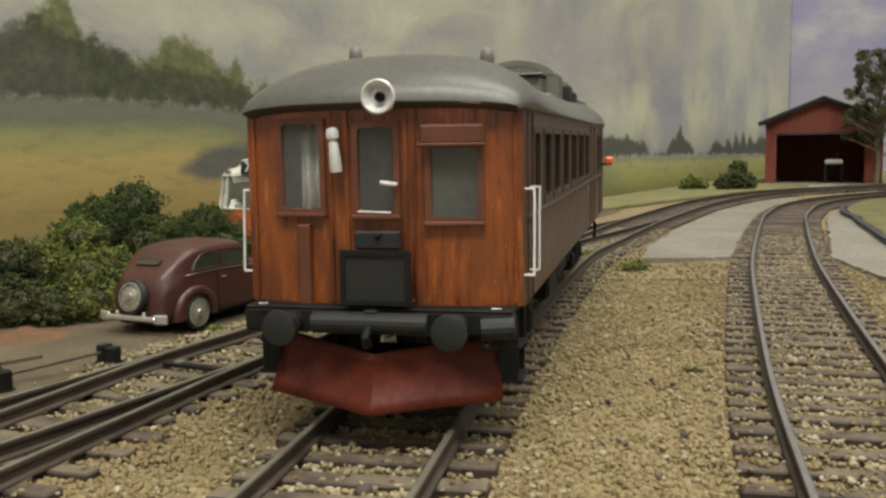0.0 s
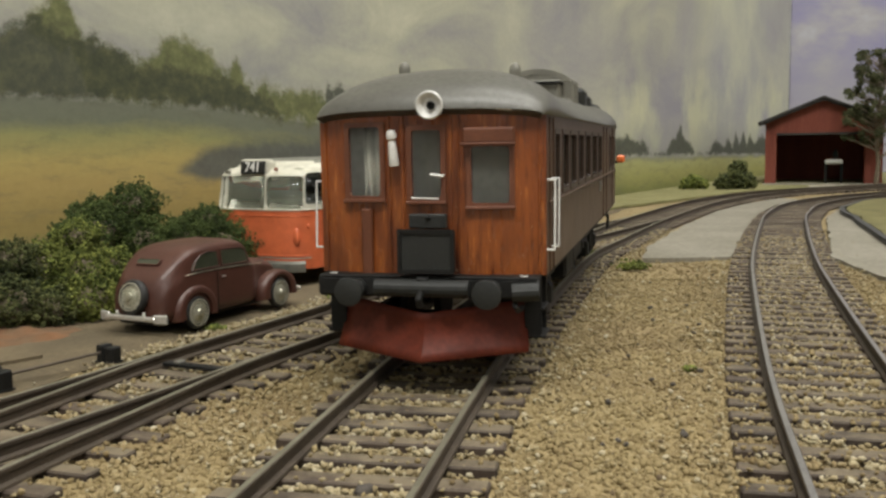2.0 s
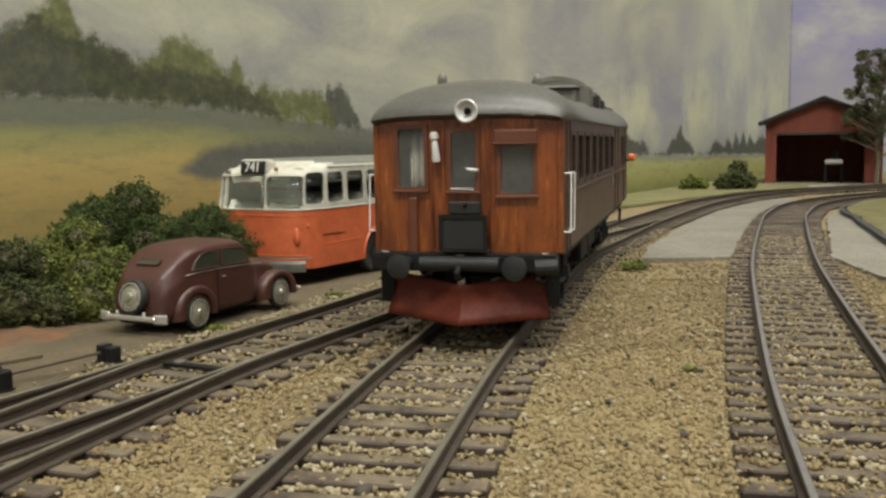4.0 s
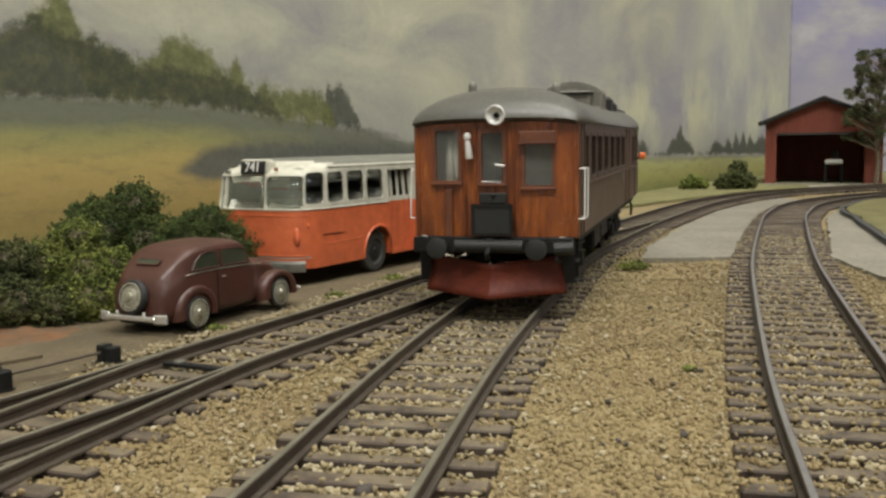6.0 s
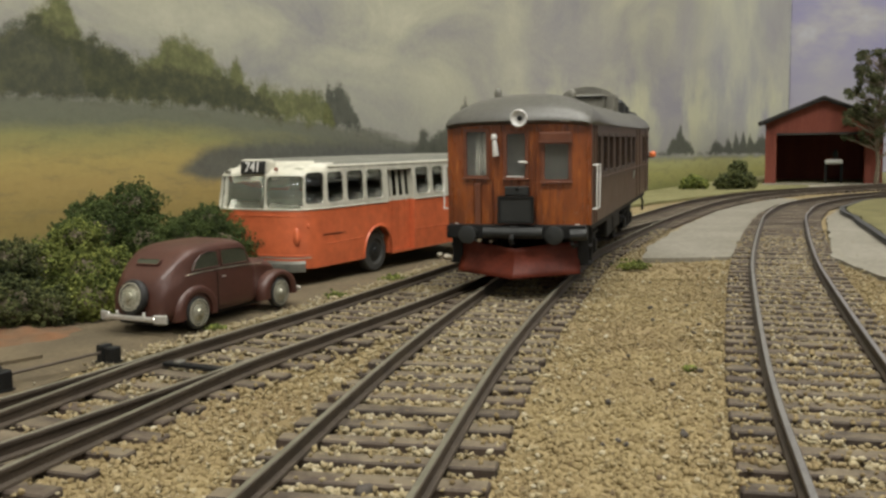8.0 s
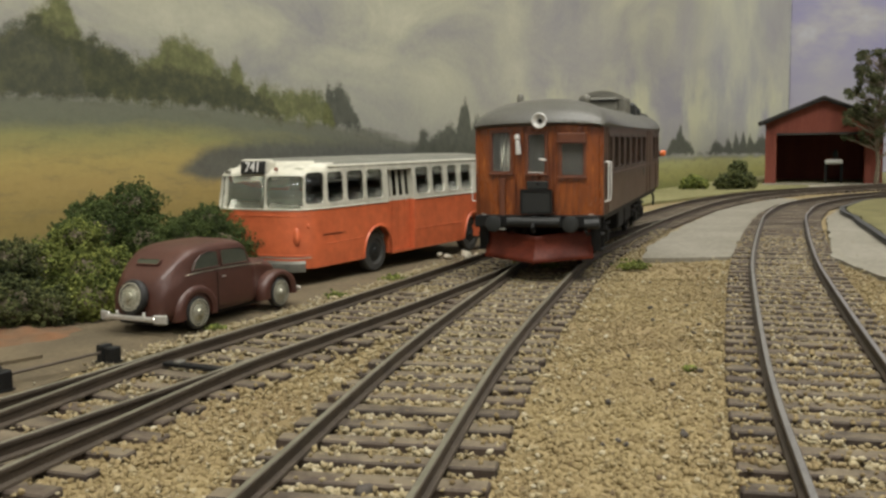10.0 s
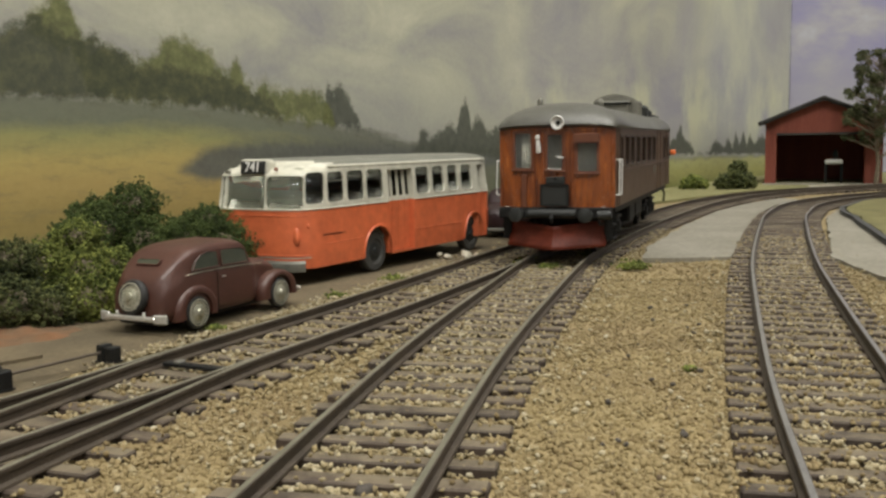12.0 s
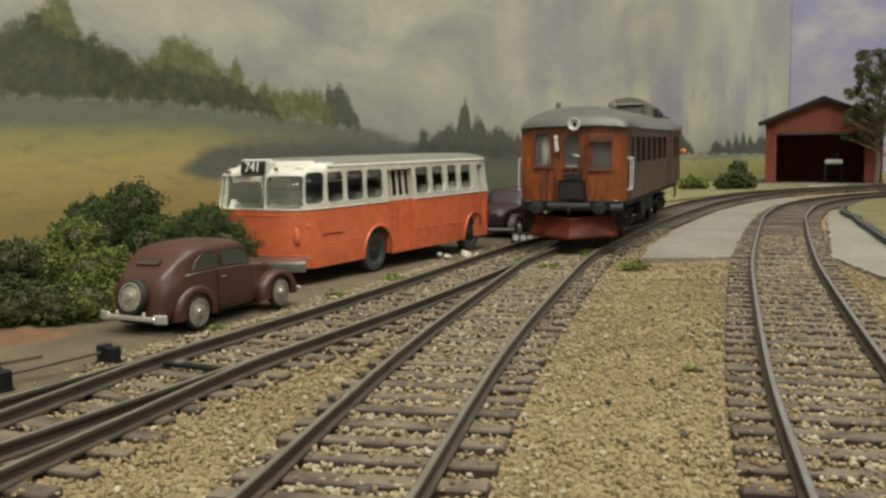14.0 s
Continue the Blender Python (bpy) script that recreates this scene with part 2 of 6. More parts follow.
def patch(name, outline, z, mat, label, category, thick=0.12, wobble=0.15, seed=0):
    """A sheet with an uneven outline, laid on the ground."""
    n = 14 * len(outline)
    p = np.array(outline + outline[:1], float)
    s = np.concatenate([[0], np.cumsum(np.hypot(*np.diff(p, axis=0).T))])
    q = np.linspace(0, s[-1], n, endpoint=False)
    pts = [(np.interp(a, s, p[:, 0]) + wobble * noise.noise((a * 0.9, seed, 0)), np.interp(a, s, p[:, 1]) + wobble * noise.noise((a * 0.9, seed, 7))) for a in q]
    bm = plate(bmesh.new(), pts, Matrix.Translation((0, 0, z - thick)), thick)
    bmesh.ops.triangulate(bm, faces=[f for f in bm.faces if len(f.verts) > 4])
    return tagged(part(name, bm, mat), label, category, kind="structure")


ROAD_OUTLINE = [(-14, 4), (-7.2, 8.6), (-6.0, 11.2), (-5.2, 13.6), (-4.05, 16.0), (-2.6, 18.9), (-1.35, 21.8), (0.2, 25.3), (2.1, 29.7), (5.8, 38), (10, 47), (6, 48), (-1, 38), (-8, 28), (-14, 18), (-22, 8)]
SLAB_OUTLINE = [(5.35, 24.9), (7.76, 24.87), (8.98, 28.27), (10.4, 32.0), (12.0, 36.1), (13.8, 40.3), (15.9, 44.3), (18.3, 47.8), (17.8, 49.2), (14.8, 45.4), (12.1, 41.0), (8.85, 34.2), (6.1, 27.6)]
PAVE_OUTLINE = [(10.3, 24.5), (10.15, 22.9), (9.9, 20.6), (13.4, 20.4), (19.0, 33), (20, 37), (24.5, 43.5), (34, 47), (40, 49), (40, 51.2), (30, 49.0), (22.5, 45.6), (17.8, 41.6), (15.2, 36.8), (12.9, 31)]


def road():
    """The road falls gently from the car towards the bus."""
    right = [(-14, 4), (-7.2, 8.6), (-6.0, 11.2), (-5.2, 13.6), (-4.05, 16.0), (-2.6, 18.9), (-1.35, 21.8), (0.2, 25.3), (2.1, 29.7), (5.8, 38), (10, 47)]
    left = [(-22, 8), (-20, 9.5), (-18, 12), (-15.5, 15), (-14, 17.5), (-12, 20), (-9.5, 23.5), (-7.2, 27), (-3.5, 33), (0.5, 39.5), (5, 47)]
    a, _, _ = spline(right, 90)
    b, _, _ = spline(left, 90)
    bm = bmesh.new()
    rings = []
    for (x0, y0), (x1, y1) in zip(a, b):
        row = []
        for k in range(25):
            q = k / 24
            x, y = x0 + (x1 - x0) * q, y0 + (y1 - y0) * q
            w = 0.12 * noise.noise((x * 1.3, y * 1.3, 2)) if k == 0 else 0
            z = np.interp(y, [12, 18, 21.5, 24], [-0.14, -0.14, -0.28, -0.30]) + 0.015 * noise.noise((x, y, 1)) - (0.12 if k == 0 else 0)
            row.append(Vector((x + w, y, z)))
        rings.append(row)
    loft(bm, rings, close_ends=False, loop=False)
    ob = part("road", bm, M_ROAD, smooth=60)
    tagged(ob, "dusty brown road beside the tracks", "road", kind="structure")


road()
patch("platform", SLAB_OUTLINE, -0.18, M_SLAB, "pale grey concrete crossing slab between the tracks", "platform", 0.2, 0.08, 2)
patch("pavement", PAVE_OUTLINE, -0.18, M_SLAB, "pale grey concrete pavement beside the track", "pavement", 0.2, 0.12, 3)
KERB_LINE = [(10.3, 18.6), (11.5, 22.5), (12.45, 25.4), (13.3, 28.2), (14.2, 31.0), (15.0, 33.6), (15.7, 35.6), (16.2, 37.6), (17.2, 40.2), (18.2, 41.8), (19.9, 44.4), (21.1, 45.5)]
patch("grass_bank", [(p[0] + 0.25, p[1]) for p in KERB_LINE] + [(34, 44), (34, 19)], -0.04, M_BANK, "olive grass bank behind a dark kerb", "grass", 0.3, 0.1, 6)


def kerb():
    """A low grey wall with a dark coping that bends round the grass and dies out behind it."""
    xy, head, _ = spline(KERB_LINE, 60)
    for name, a, b, z0, z1, mat, label in (("kerb_wall", 0.0, 0.14, -0.3, -0.06, M_KERBWALL, "low grey retaining wall of the grass bank"), ("kerb", -0.03, 0.17, -0.058, -0.01, M_KERB, "dark coping along the grass bank")):
        bm = bmesh.new()
        rings = []
        for k, ((x, y), h) in enumerate(zip(xy, head)):
            r = Vector((math.sin(h), -math.cos(h), 0))
            fade = min(1.0, max(0.25, (57 - k) / 22))
            zt = z0 + (z1 - z0) * fade if name == "kerb" else z1
            rings.append([Vector((x, y, z)) + r * o for o, z in ((a, z0), (b, z0), (b, zt), (a, zt))])
        loft(bm, rings)
        tagged(part(name, bm, mat), label, "kerb", kind="structure")


kerb()
patch("sand_apron", [(22.2, 57.6), (23.6, 56.6), (26.4, 57.0), (28.2, 60.6), (27.8, 61.9), (24.0, 60.6)], -0.13, M_SAND, "pale sand in front of the shed gate", "sand", 0.1, 0.5, 9)
patch("meadow", [(8, 44), (12.5, 49.5), (18, 56), (26, 61.5), (42, 64), (75, 66), (78, 98), (20, 98), (-6, 60), (-6, 40), (2, 41)], -0.16, M_MEADOW, "yellow-green flocked meadow in front of the backdrop", "meadow", 0.12, 0.6, 4)


def clay_bank():
    """A lumpy mound of bare soil that rises out of the road under the bushes."""
    bm = bmesh.new()
    n, k = 48, 22
    rows = []
    for i in range(n + 1):
        x = -9.4 + 3.9 * i / n
        row = []
        for j in range(k + 1):
            y = 14.25 + 2.2 * j / k
            e = max(0.0, 1 - ((x + 7.7) / 1.7) ** 2 - ((y - 15.6) / 1.15) ** 2)
            z = -0.24 + 0.2 * e ** 0.6 + 0.08 * noise.noise((x * 1.8, y * 1.8, 3)) * min(1, e * 3) + 0.03 * noise.noise((x * 6, y * 6, 8)) * min(1, e * 4)
            row.append(Vector((x, y, z)))
        rows.append(row)
    loft(bm, rows, close_ends=False, loop=False)
    tagged(part("clay_bank", bm, M_CLAY, smooth=60), "bare orange-brown clay bank under the bushes", "bank", kind="structure")


clay_bank()
patch("stone_slab", [(-7.6, 13.1), (-6.5, 13.3), (-6.05, 13.8), (-6.9, 14.2), (-7.6, 14.2)], -0.09, M_ROAD, "flat grey stone slab beside the road", "slab", 0.15, 0.05, 8)


# ---- tracks ----
def rail_mesh(name, centre, offset, parent, top_drop=0.0, stop=None, top=M_RAILTOP):
    xy, head, length = spline(centre, 160)
    rings = []
    prof = [(-0.075, -0.185), (0.075, -0.185), (0.07, -0.16), (0.018, -0.14), (0.018, -0.055), (0.04, -0.045), (0.04, -0.008), (0.03, 0), (-0.03, 0), (-0.04, -0.008), (-0.04, -0.045), (-0.018, -0.055), (-0.018, -0.14), (-0.07, -0.16)]
    for (x, y), h in zip(xy, head):
        if stop and not (stop[0] <= y <= stop[1]):
            continue
        r = Vector((math.sin(h), -math.cos(h), 0))
        rings.append([Vector((x, y, 0)) + r * (offset + a) + Vector((0, 0, b - top_drop)) for a, b in prof])
    bm = bmesh.new()
    loft(bm, rings)
    bm.faces.ensure_lookup_table()
    for f in bm.faces:
        if len(f.verts) == 4 and abs(f.calc_center_median().z + top_drop) < 0.002:
            f.material_index = 1
    return part(name, bm, [M_RAIL, top], parent)


def sleeper_mesh(length):
    bm = box(bmesh.new(), (0, 0, -0.065), (length, 0.26, 0.13), 0.02)
    bmesh.ops.scale(bm, vec=(U, U, U), verts=bm.verts)
    me = bpy.data.meshes.new("sleeper")
    bm.to_mesh(me)
    bm.free()
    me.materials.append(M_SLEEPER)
    return me


def track(label, centre, reach, pitch=0.58, drop=0.0, stop=None, lengthen=None, top=None):
    t = thing("railway_track", label, "track", None, "tracks", "structure")
    for off in (-0.755, 0.755):
        rail_mesh("rail", centre, off, t, drop, stop, top or M_RAILDULL)
    xy, head, length = spline(centre, 1)
    n = int(length / pitch)
    xy, head, _ = spline(centre, n)
    me = sleeper_mesh(2.6)
    made = []
    for (x, y), h in zip(xy, head):
        if not reach[0] <= y <= reach[1] or x > 48:
            continue
        a, b = (1.3, 1.3) if lengthen is None else lengthen(x, y)
        j = random.uniform(-1.5, 1.5)
        m = Matrix.Translation(((x + (b - a) / 2 * math.sin(h)) * U, (y - (b - a) / 2 * math.cos(h)) * U, (-0.185 - drop - random.uniform(0, 0.02)) * U)) @ pose(0, 0, 0, 0, 0, math.degrees(h) - 90 + j) @ Matrix.Diagonal(((a + b) / 2.6, random.uniform(0.9, 1.1), 1, 1))
        shared("sleeper", me, t, m)
        made.append((x, y, h, a, b))
    return made


def lengthen_main(x, y):
    """Long turnout timbers reach across to the joining track."""
    if 20.0 < y < 36:
        lx = np.interp(y, [p[1] for p in LEFT], [p[0] for p in LEFT])
        return (1.22 + max(0.0, x - lx), 1.3)
    return (1.22, 1.3)


SLEEPERS = []
SLEEPERS += track("weathered railway track with brown sleepers in tan ballast", MAIN, (3, 60), lengthen=lengthen_main)
SLEEPERS += track("siding track that joins the next one at a turnout", LEFT, (5, 19.8), drop=0.004, stop=(-9, 36))
SLEEPERS += track("short diverging track of a turnout", SPUR, (3, 10.5), drop=0.006)
SLEEPERS += track("curved railway track with bright worn rail tops", RIGHT, (3, 56), top=M_RAILTOP)


# ---- the painted backdrop ----
WALL = [(-22, 8), (-13, 18), (-7, 27), (2, 41), (14, 60), (24, 75), (31, 84)]
EDGE_U, EDGE_Z = [0, 18.3, 21.4, 25.4, 30.7, 35.5, 56.8, 85.4, 93], [4.3, 4.24, 4.23, 4.12, 3.6, 3.04, 1.97, 1.58, 1.5]
WALL_XY, WALL_H, WALL_LEN = spline(WALL, 93)
WALL_S = np.linspace(0, WALL_LEN, 94)


def on_wall(u, z, out=0.0):
    x, y = np.interp(u, WALL_S, WALL_XY[:, 0]), np.interp(u, WALL_S, WALL_XY[:, 1])
    h = np.interp(u, WALL_S, WALL_H)
    return Vector((x + out * math.sin(h), y - out * math.cos(h), z)), h


def paint_material():
    """Brushed sky above a hazy hill line, then a grey-green slope and an ochre field."""
    m = material("painted_sky_and_fields", (0.3, 0.3, 0.25), 0.75, spec=0.25)
    uv = node(m, "ShaderNodeUVMap")
    uv.uv_map = "paint"
    sep = node(m, "ShaderNodeSeparateXYZ")
    link(m, uv.outputs["UV"], sep.inputs[0])
    u, h = sep.outputs[0], sep.outputs[1]
    mp = node(m, "ShaderNodeMapping")
    mp.inputs["Scale"].default_value = (1, 1, 1)
    link(m, uv.outputs["UV"], mp.inputs["Vector"])
    v = mp.outputs["Vector"]
    mp3 = node(m, "ShaderNodeMapping")
    mp3.inputs["Scale"].default_value = (0.25, 1.0, 1)
    link(m, uv.outputs["UV"], mp3.inputs["Vector"])
    flat = mp3.outputs["Vector"]
    # sky: cream, grey and lavender clouds, with pale plumes rising towards the far end of the board
    us = node(m, "ShaderNodeUVMap")
    us.uv_map = "sky"
    sk = us.outputs["UV"]
    ss = node(m, "ShaderNodeSeparateXYZ")
    link(m, sk, ss.inputs[0])
    w, lift = ss.outputs[0], ss.outputs[1]

    def span(value, lo, hi, stops):
        r = node(m, "ShaderNodeMapRange")
        r.inputs["From Min"].default_value, r.inputs["From Max"].default_value = lo, hi
        link(m, value, r.inputs["Value"])
        return ramp(m, r.outputs["Result"], [(p, (q, q, q)) for p, q in stops])

    def both(a, b):
        return mix(m, 1.0, a, b, "MULTIPLY")

    mp4 = node(m, "ShaderNodeMapping")
    mp4.inputs["Scale"].default_value = (1.0, 0.3, 1)
    link(m, sk, mp4.inputs["Vector"])
    tall = mp4.outputs["Vector"]
    cloud = node(m, "ShaderNodeTexNoise", Scale=0.26, Detail=7.0, Roughness=0.58, Distortion=0.7)
    link(m, sk, cloud.inputs["Vector"])
    sky = ramp(m, cloud.outputs["Fac"], [(0.34, (0.30, 0.295, 0.295)), (0.45, (0.365, 0.36, 0.315)), (0.56, (0.44, 0.435, 0.345)), (0.7, (0.53, 0.52, 0.41))])
    violet = node(m, "ShaderNodeTexNoise", Scale=0.2, Detail=5.0, Roughness=0.55, Distortion=0.5)
    link(m, tall, violet.inputs["Vector"])
    sky = mix(m, both(span(w, 66, 76, [(0, 0), (1, 0.85)]), ramp(m, violet.outputs["Fac"], [(0.42, (0, 0, 0)), (0.6, (1, 1, 1))])), sky, (0.30, 0.29, 0.36))
    plume = noise_out(m, tall, 0.62, 6, 0.6)
    sky = mix(m, both(both(span(w, 64, 69, [(0, 0), (1, 0.9)]), span(lift, 0.5, 4.2, [(0, 1), (0.5, 0.8), (1, 0)])), ramp(m, plume, [(0.47, (0, 0, 0)), (0.62, (1, 1, 1))])), sky, (0.56, 0.56, 0.39))
    sky = mix(m, both(span(w, 76.6, 81.4, [(0, 0), (0.28, 1), (0.6, 1), (0.8, 0.25), (1, 0.6)]), ramp(m, plume, [(0.36, (0.2, 0.2, 0.2)), (0.58, (0.75, 0.75, 0.75))])), sky, (0.56, 0.57, 0.43))
    # haze near the hill line
    hz = node(m, "ShaderNodeMapRange")
    hz.inputs["From Min"].default_value, hz.inputs["From Max"].default_value = 0.0, 2.6
    link(m, h, hz.inputs["Value"])
    sky = mix(m, ramp(m, hz.outputs["Result"], [(0, (0.75, 0.75, 0.75)), (1, (0, 0, 0))]), sky, (0.29, 0.29, 0.27))
    # field below the line
    wav = noise_out(m, flat, 1.3, 5, 0.7)
    add = node(m, "ShaderNodeMath")
    add.operation = "MULTIPLY_ADD"
    add.inputs[1].default_value, add.inputs[2].default_value = 0.9, -0.45
    link(m, wav, add.inputs[0])
    hh = node(m, "ShaderNodeMath")
    hh.operation = "ADD"
    link(m, h, hh.inputs[0])
    link(m, add.outputs[0], hh.inputs[1])
    fr = node(m, "ShaderNodeMapRange")
    fr.inputs["From Min"].default_value, fr.inputs["From Max"].default_value = -4.5, 0.0
    link(m, hh.outputs[0], fr.inputs["Value"])
    left = ramp(m, fr.outputs["Result"], [(0.05, (0.20, 0.17, 0.065)), (0.35, (0.29, 0.22, 0.08)), (0.52, (0.375, 0.28, 0.105)), (0.66, (0.41, 0.325, 0.12)), (0.8, (0.27, 0.265, 0.115)), (0.9, (0.165, 0.175, 0.125)), (1.0, (0.165, 0.17, 0.13))])
    right = ramp(m, fr.outputs["Result"], [(0.5, (0.16, 0.17, 0.06)), (0.75, (0.32, 0.31, 0.12)), (0.93, (0.38, 0.37, 0.17)), (1.0, (0.24, 0.25, 0.18))])
    mid = node(m, "ShaderNodeMapRange")
    mid.inputs["From Min"].default_value, mid.inputs["From Max"].default_value = 27, 33
    link(m, u, mid.inputs["Value"])
    far = node(m, "ShaderNodeMapRange")
    far.inputs["From Min"].default_value, far.inputs["From Max"].default_value = 48, 58
    link(m, u, far.inputs["Value"])
    field = mix(m, mid.outputs["Result"], left, ramp(m, fr.outputs["Result"], [(0.3, (0.10, 0.105, 0.05)), (0.8, (0.13, 0.135, 0.10)), (1.0, (0.16, 0.16, 0.13))]))
    field = mix(m, far.outputs["Result"], field, right)
    field = mix(m, ramp(m, noise_out(m, flat, 3.0, 4, 0.7), [(0.5, (0, 0, 0)), (0.8, (0.6, 0.6, 0.6))]), field, (0.13, 0.125, 0.08))
    cut = node(m, "ShaderNodeMapRange")
    cut.inputs["From Min"].default_value, cut.inputs["From Max"].default_value = -0.1, 0.12
    link(m, hh.outputs[0], cut.inputs["Value"])
    c = mix(m, cut.outputs["Result"], field, sky)
    # woods, each with a ragged brushed outline
    rag, leafy = noise_out(m, v, 1.9, 7, 0.75), noise_out(m, v, 2.6, 6, 0.7)
    for uv_name, k, soft, rough_edge, stops in (("far_woods", 1, 0.5, 0.5, [(0.3, (0.085, 0.09, 0.085)), (0.7, (0.125, 0.13, 0.115))]),
                                                ("far_woods", 0, 0.35, 1.7, [(0.3, (0.05, 0.056, 0.045)), (0.7, (0.10, 0.105, 0.08))]),
                                                ("woods", 1, 0.45, 1.7, [(0.3, (0.075, 0.085, 0.035)), (0.5, (0.125, 0.135, 0.05)), (0.68, (0.20, 0.205, 0.085))]),
                                                ("woods", 0, 0.42, 1.5, [(0.3, (0.04, 0.046, 0.032)), (0.5, (0.065, 0.071, 0.042)), (0.7, (0.105, 0.11, 0.055))])):
        un = node(m, "ShaderNodeUVMap")
        un.uv_map = uv_name
        us = node(m, "ShaderNodeSeparateXYZ")
        link(m, un.outputs["UV"], us.inputs[0])
        ma = node(m, "ShaderNodeMath")
        ma.operation = "MULTIPLY_ADD"
        ma.inputs[1].default_value, ma.inputs[2].default_value = rough_edge, -0.52 * rough_edge
        link(m, rag, ma.inputs[0])
        ad = node(m, "ShaderNodeMath")
        ad.operation = "ADD"
        link(m, us.outputs[k], ad.inputs[0])
        link(m, ma.outputs[0], ad.inputs[1])
        mk = node(m, "ShaderNodeMapRange")
        mk.interpolation_type = "SMOOTHSTEP"
        mk.inputs["From Min"].default_value, mk.inputs["From Max"].default_value = -0.03, soft
        mk.inputs["To Max"].default_value = 0.93
        link(m, ad.outputs[0], mk.inputs["Value"])
        c = mix(m, mk.outputs["Result"], c, ramp(m, leafy, stops))
    br = noise_out(m, v, 5.0, 5, 0.7)
    c = mix(m, 0.22, c, ramp(m, br, [(0.25, (0.1, 0.1, 0.08)), (0.8, (0.62, 0.6, 0.5))]), "SOFT_LIGHT")
    color_to(m, c)
    bump(m, br, 0.15, 0.02)
    return m


# painted woods: skylines of (along the board, foot, top)
WOOD_SINK = 0.08
DARK_WOOD = [(15, 4.2, 5.6), (18.3, 4.25, 5.8), (18.8, 4.25, 5.95), (19.2, 4.25, 6.2), (19.7, 4.25, 6.05), (20.4, 4.25, 5.8), (21, 4.25, 5.9), (22.2, 4.22, 5.3), (23.5, 4.2, 5.2), (25, 4.1, 5.1), (26.4, 4.0, 4.8), (27.4, 3.9, 4.4), (28, 3.8, 3.8)]
GREEN_WOOD = [(18.9, 5.9, 5.9), (19.3, 5.7, 6.35), (19.6, 5.5, 6.6), (19.9, 5.4, 7.1), (20.25, 5.4, 6.75), (20.5, 5.0, 6.1), (20.7, 4.3, 5.6), (21.1, 4.3, 5.8), (21.7, 4.2, 5.4), (22.6, 4.2, 5.45), (23.1, 4.2, 5.95), (23.7, 4.2, 6.15), (24.5, 4.2, 6.0), (25.1, 4.15, 5.55), (25.6, 4.1, 5.2), (25.9, 4.1, 5.75), (26.2, 4.0, 5.1), (26.7, 3.95, 4.8), (27.1, 3.9, 5.25), (27.4, 3.85, 4.8), (28.6, 3.75, 4.75), (29.4, 3.7, 4.95), (30.1, 3.65, 4.6), (30.6, 3.6, 3.6)]
SPRUCES = [(29.8, 3.65, 3.7), (30.0, 3.65, 4.6), (30.2, 3.65, 5.15), (30.4, 3.6, 4.8), (30.8, 3.6, 5.0), (31.2, 3.6, 4.75), (31.6, 3.55, 4.2), (32.0, 3.4, 3.4), (35.2, 2.6, 2.6), (35.8, 2.5, 3.65), (36.4, 2.5, 3.2), (37.3, 2.4, 3.5), (37.9, 2.4, 3.85), (38.4, 2.4, 3.5), (38.85, 2.4, 4.6), (39.2, 2.4, 4.75), (39.6, 2.4, 3.7), (40.3, 2.4, 4.2), (41.0, 2.4, 3.4), (42.0, 2.3, 3.7), (43, 2.3, 3.3), (45, 2.2, 3.3), (48, 2.2, 3.0), (53, 2.1, 3.0), (55.5, 2.1, 3.3), (57, 2.1, 3.1), (57.8, 2.1, 3.3), (59, 2.1, 2.9), (60.4, 2.1, 2.95), (61.5, 2.1, 2.2), (64.6, 2.0, 2.2), (65.6, 2.0, 3.1), (66.3, 2.0, 3.0), (67.0, 2.0, 3.7), (67.3, 2.0, 4.1), (67.7, 2.0, 3.4), (68.2, 2.0, 3.0), (69.5, 2.0, 2.7), (70.5, 2.0, 2.0), (73.5, 1.9, 2.1), (75, 1.9, 2.9), (77.0, 1.9, 2.4), (78.2, 1.8, 3.0), (79.2, 1.8, 2.3), (80.0, 1.8, 3.5), (80.9, 1.8, 2.4), (81.9, 1.8, 3.6), (82.7, 1.8, 2.5), (83.6, 1.7, 3.3), (84.6, 1.7, 2.5), (86, 1.7, 3.2), (88, 1.6, 3.0), (93, 1.6, 2.8)]
SCRUB = [(23.2, 2.4, 2.2), (23.8, 2.2, 2.6), (24.6, 2.0, 3.0), (26, 2.0, 3.2), (28, 2.0, 3.25), (31, 2.0, 3.1), (34, 2.0, 2.95), (38, 2.0, 2.8), (46, 2.0, 2.6), (50, 2.2, 2.2)]


def under(profile, u, z):
    """How far a place lies inside a painted wood, in scale metres; negative outside."""
    us, zb, zt = np.array(profile).T
    if not us[0] < u < us[-1]:
        return -3.0
    b, t = np.interp(u, us, zb) - WOOD_SINK, np.interp(u, us, zt)
    return min(t + 0.16 - z, (z - b) * 1.5 + 0.1, t - b)


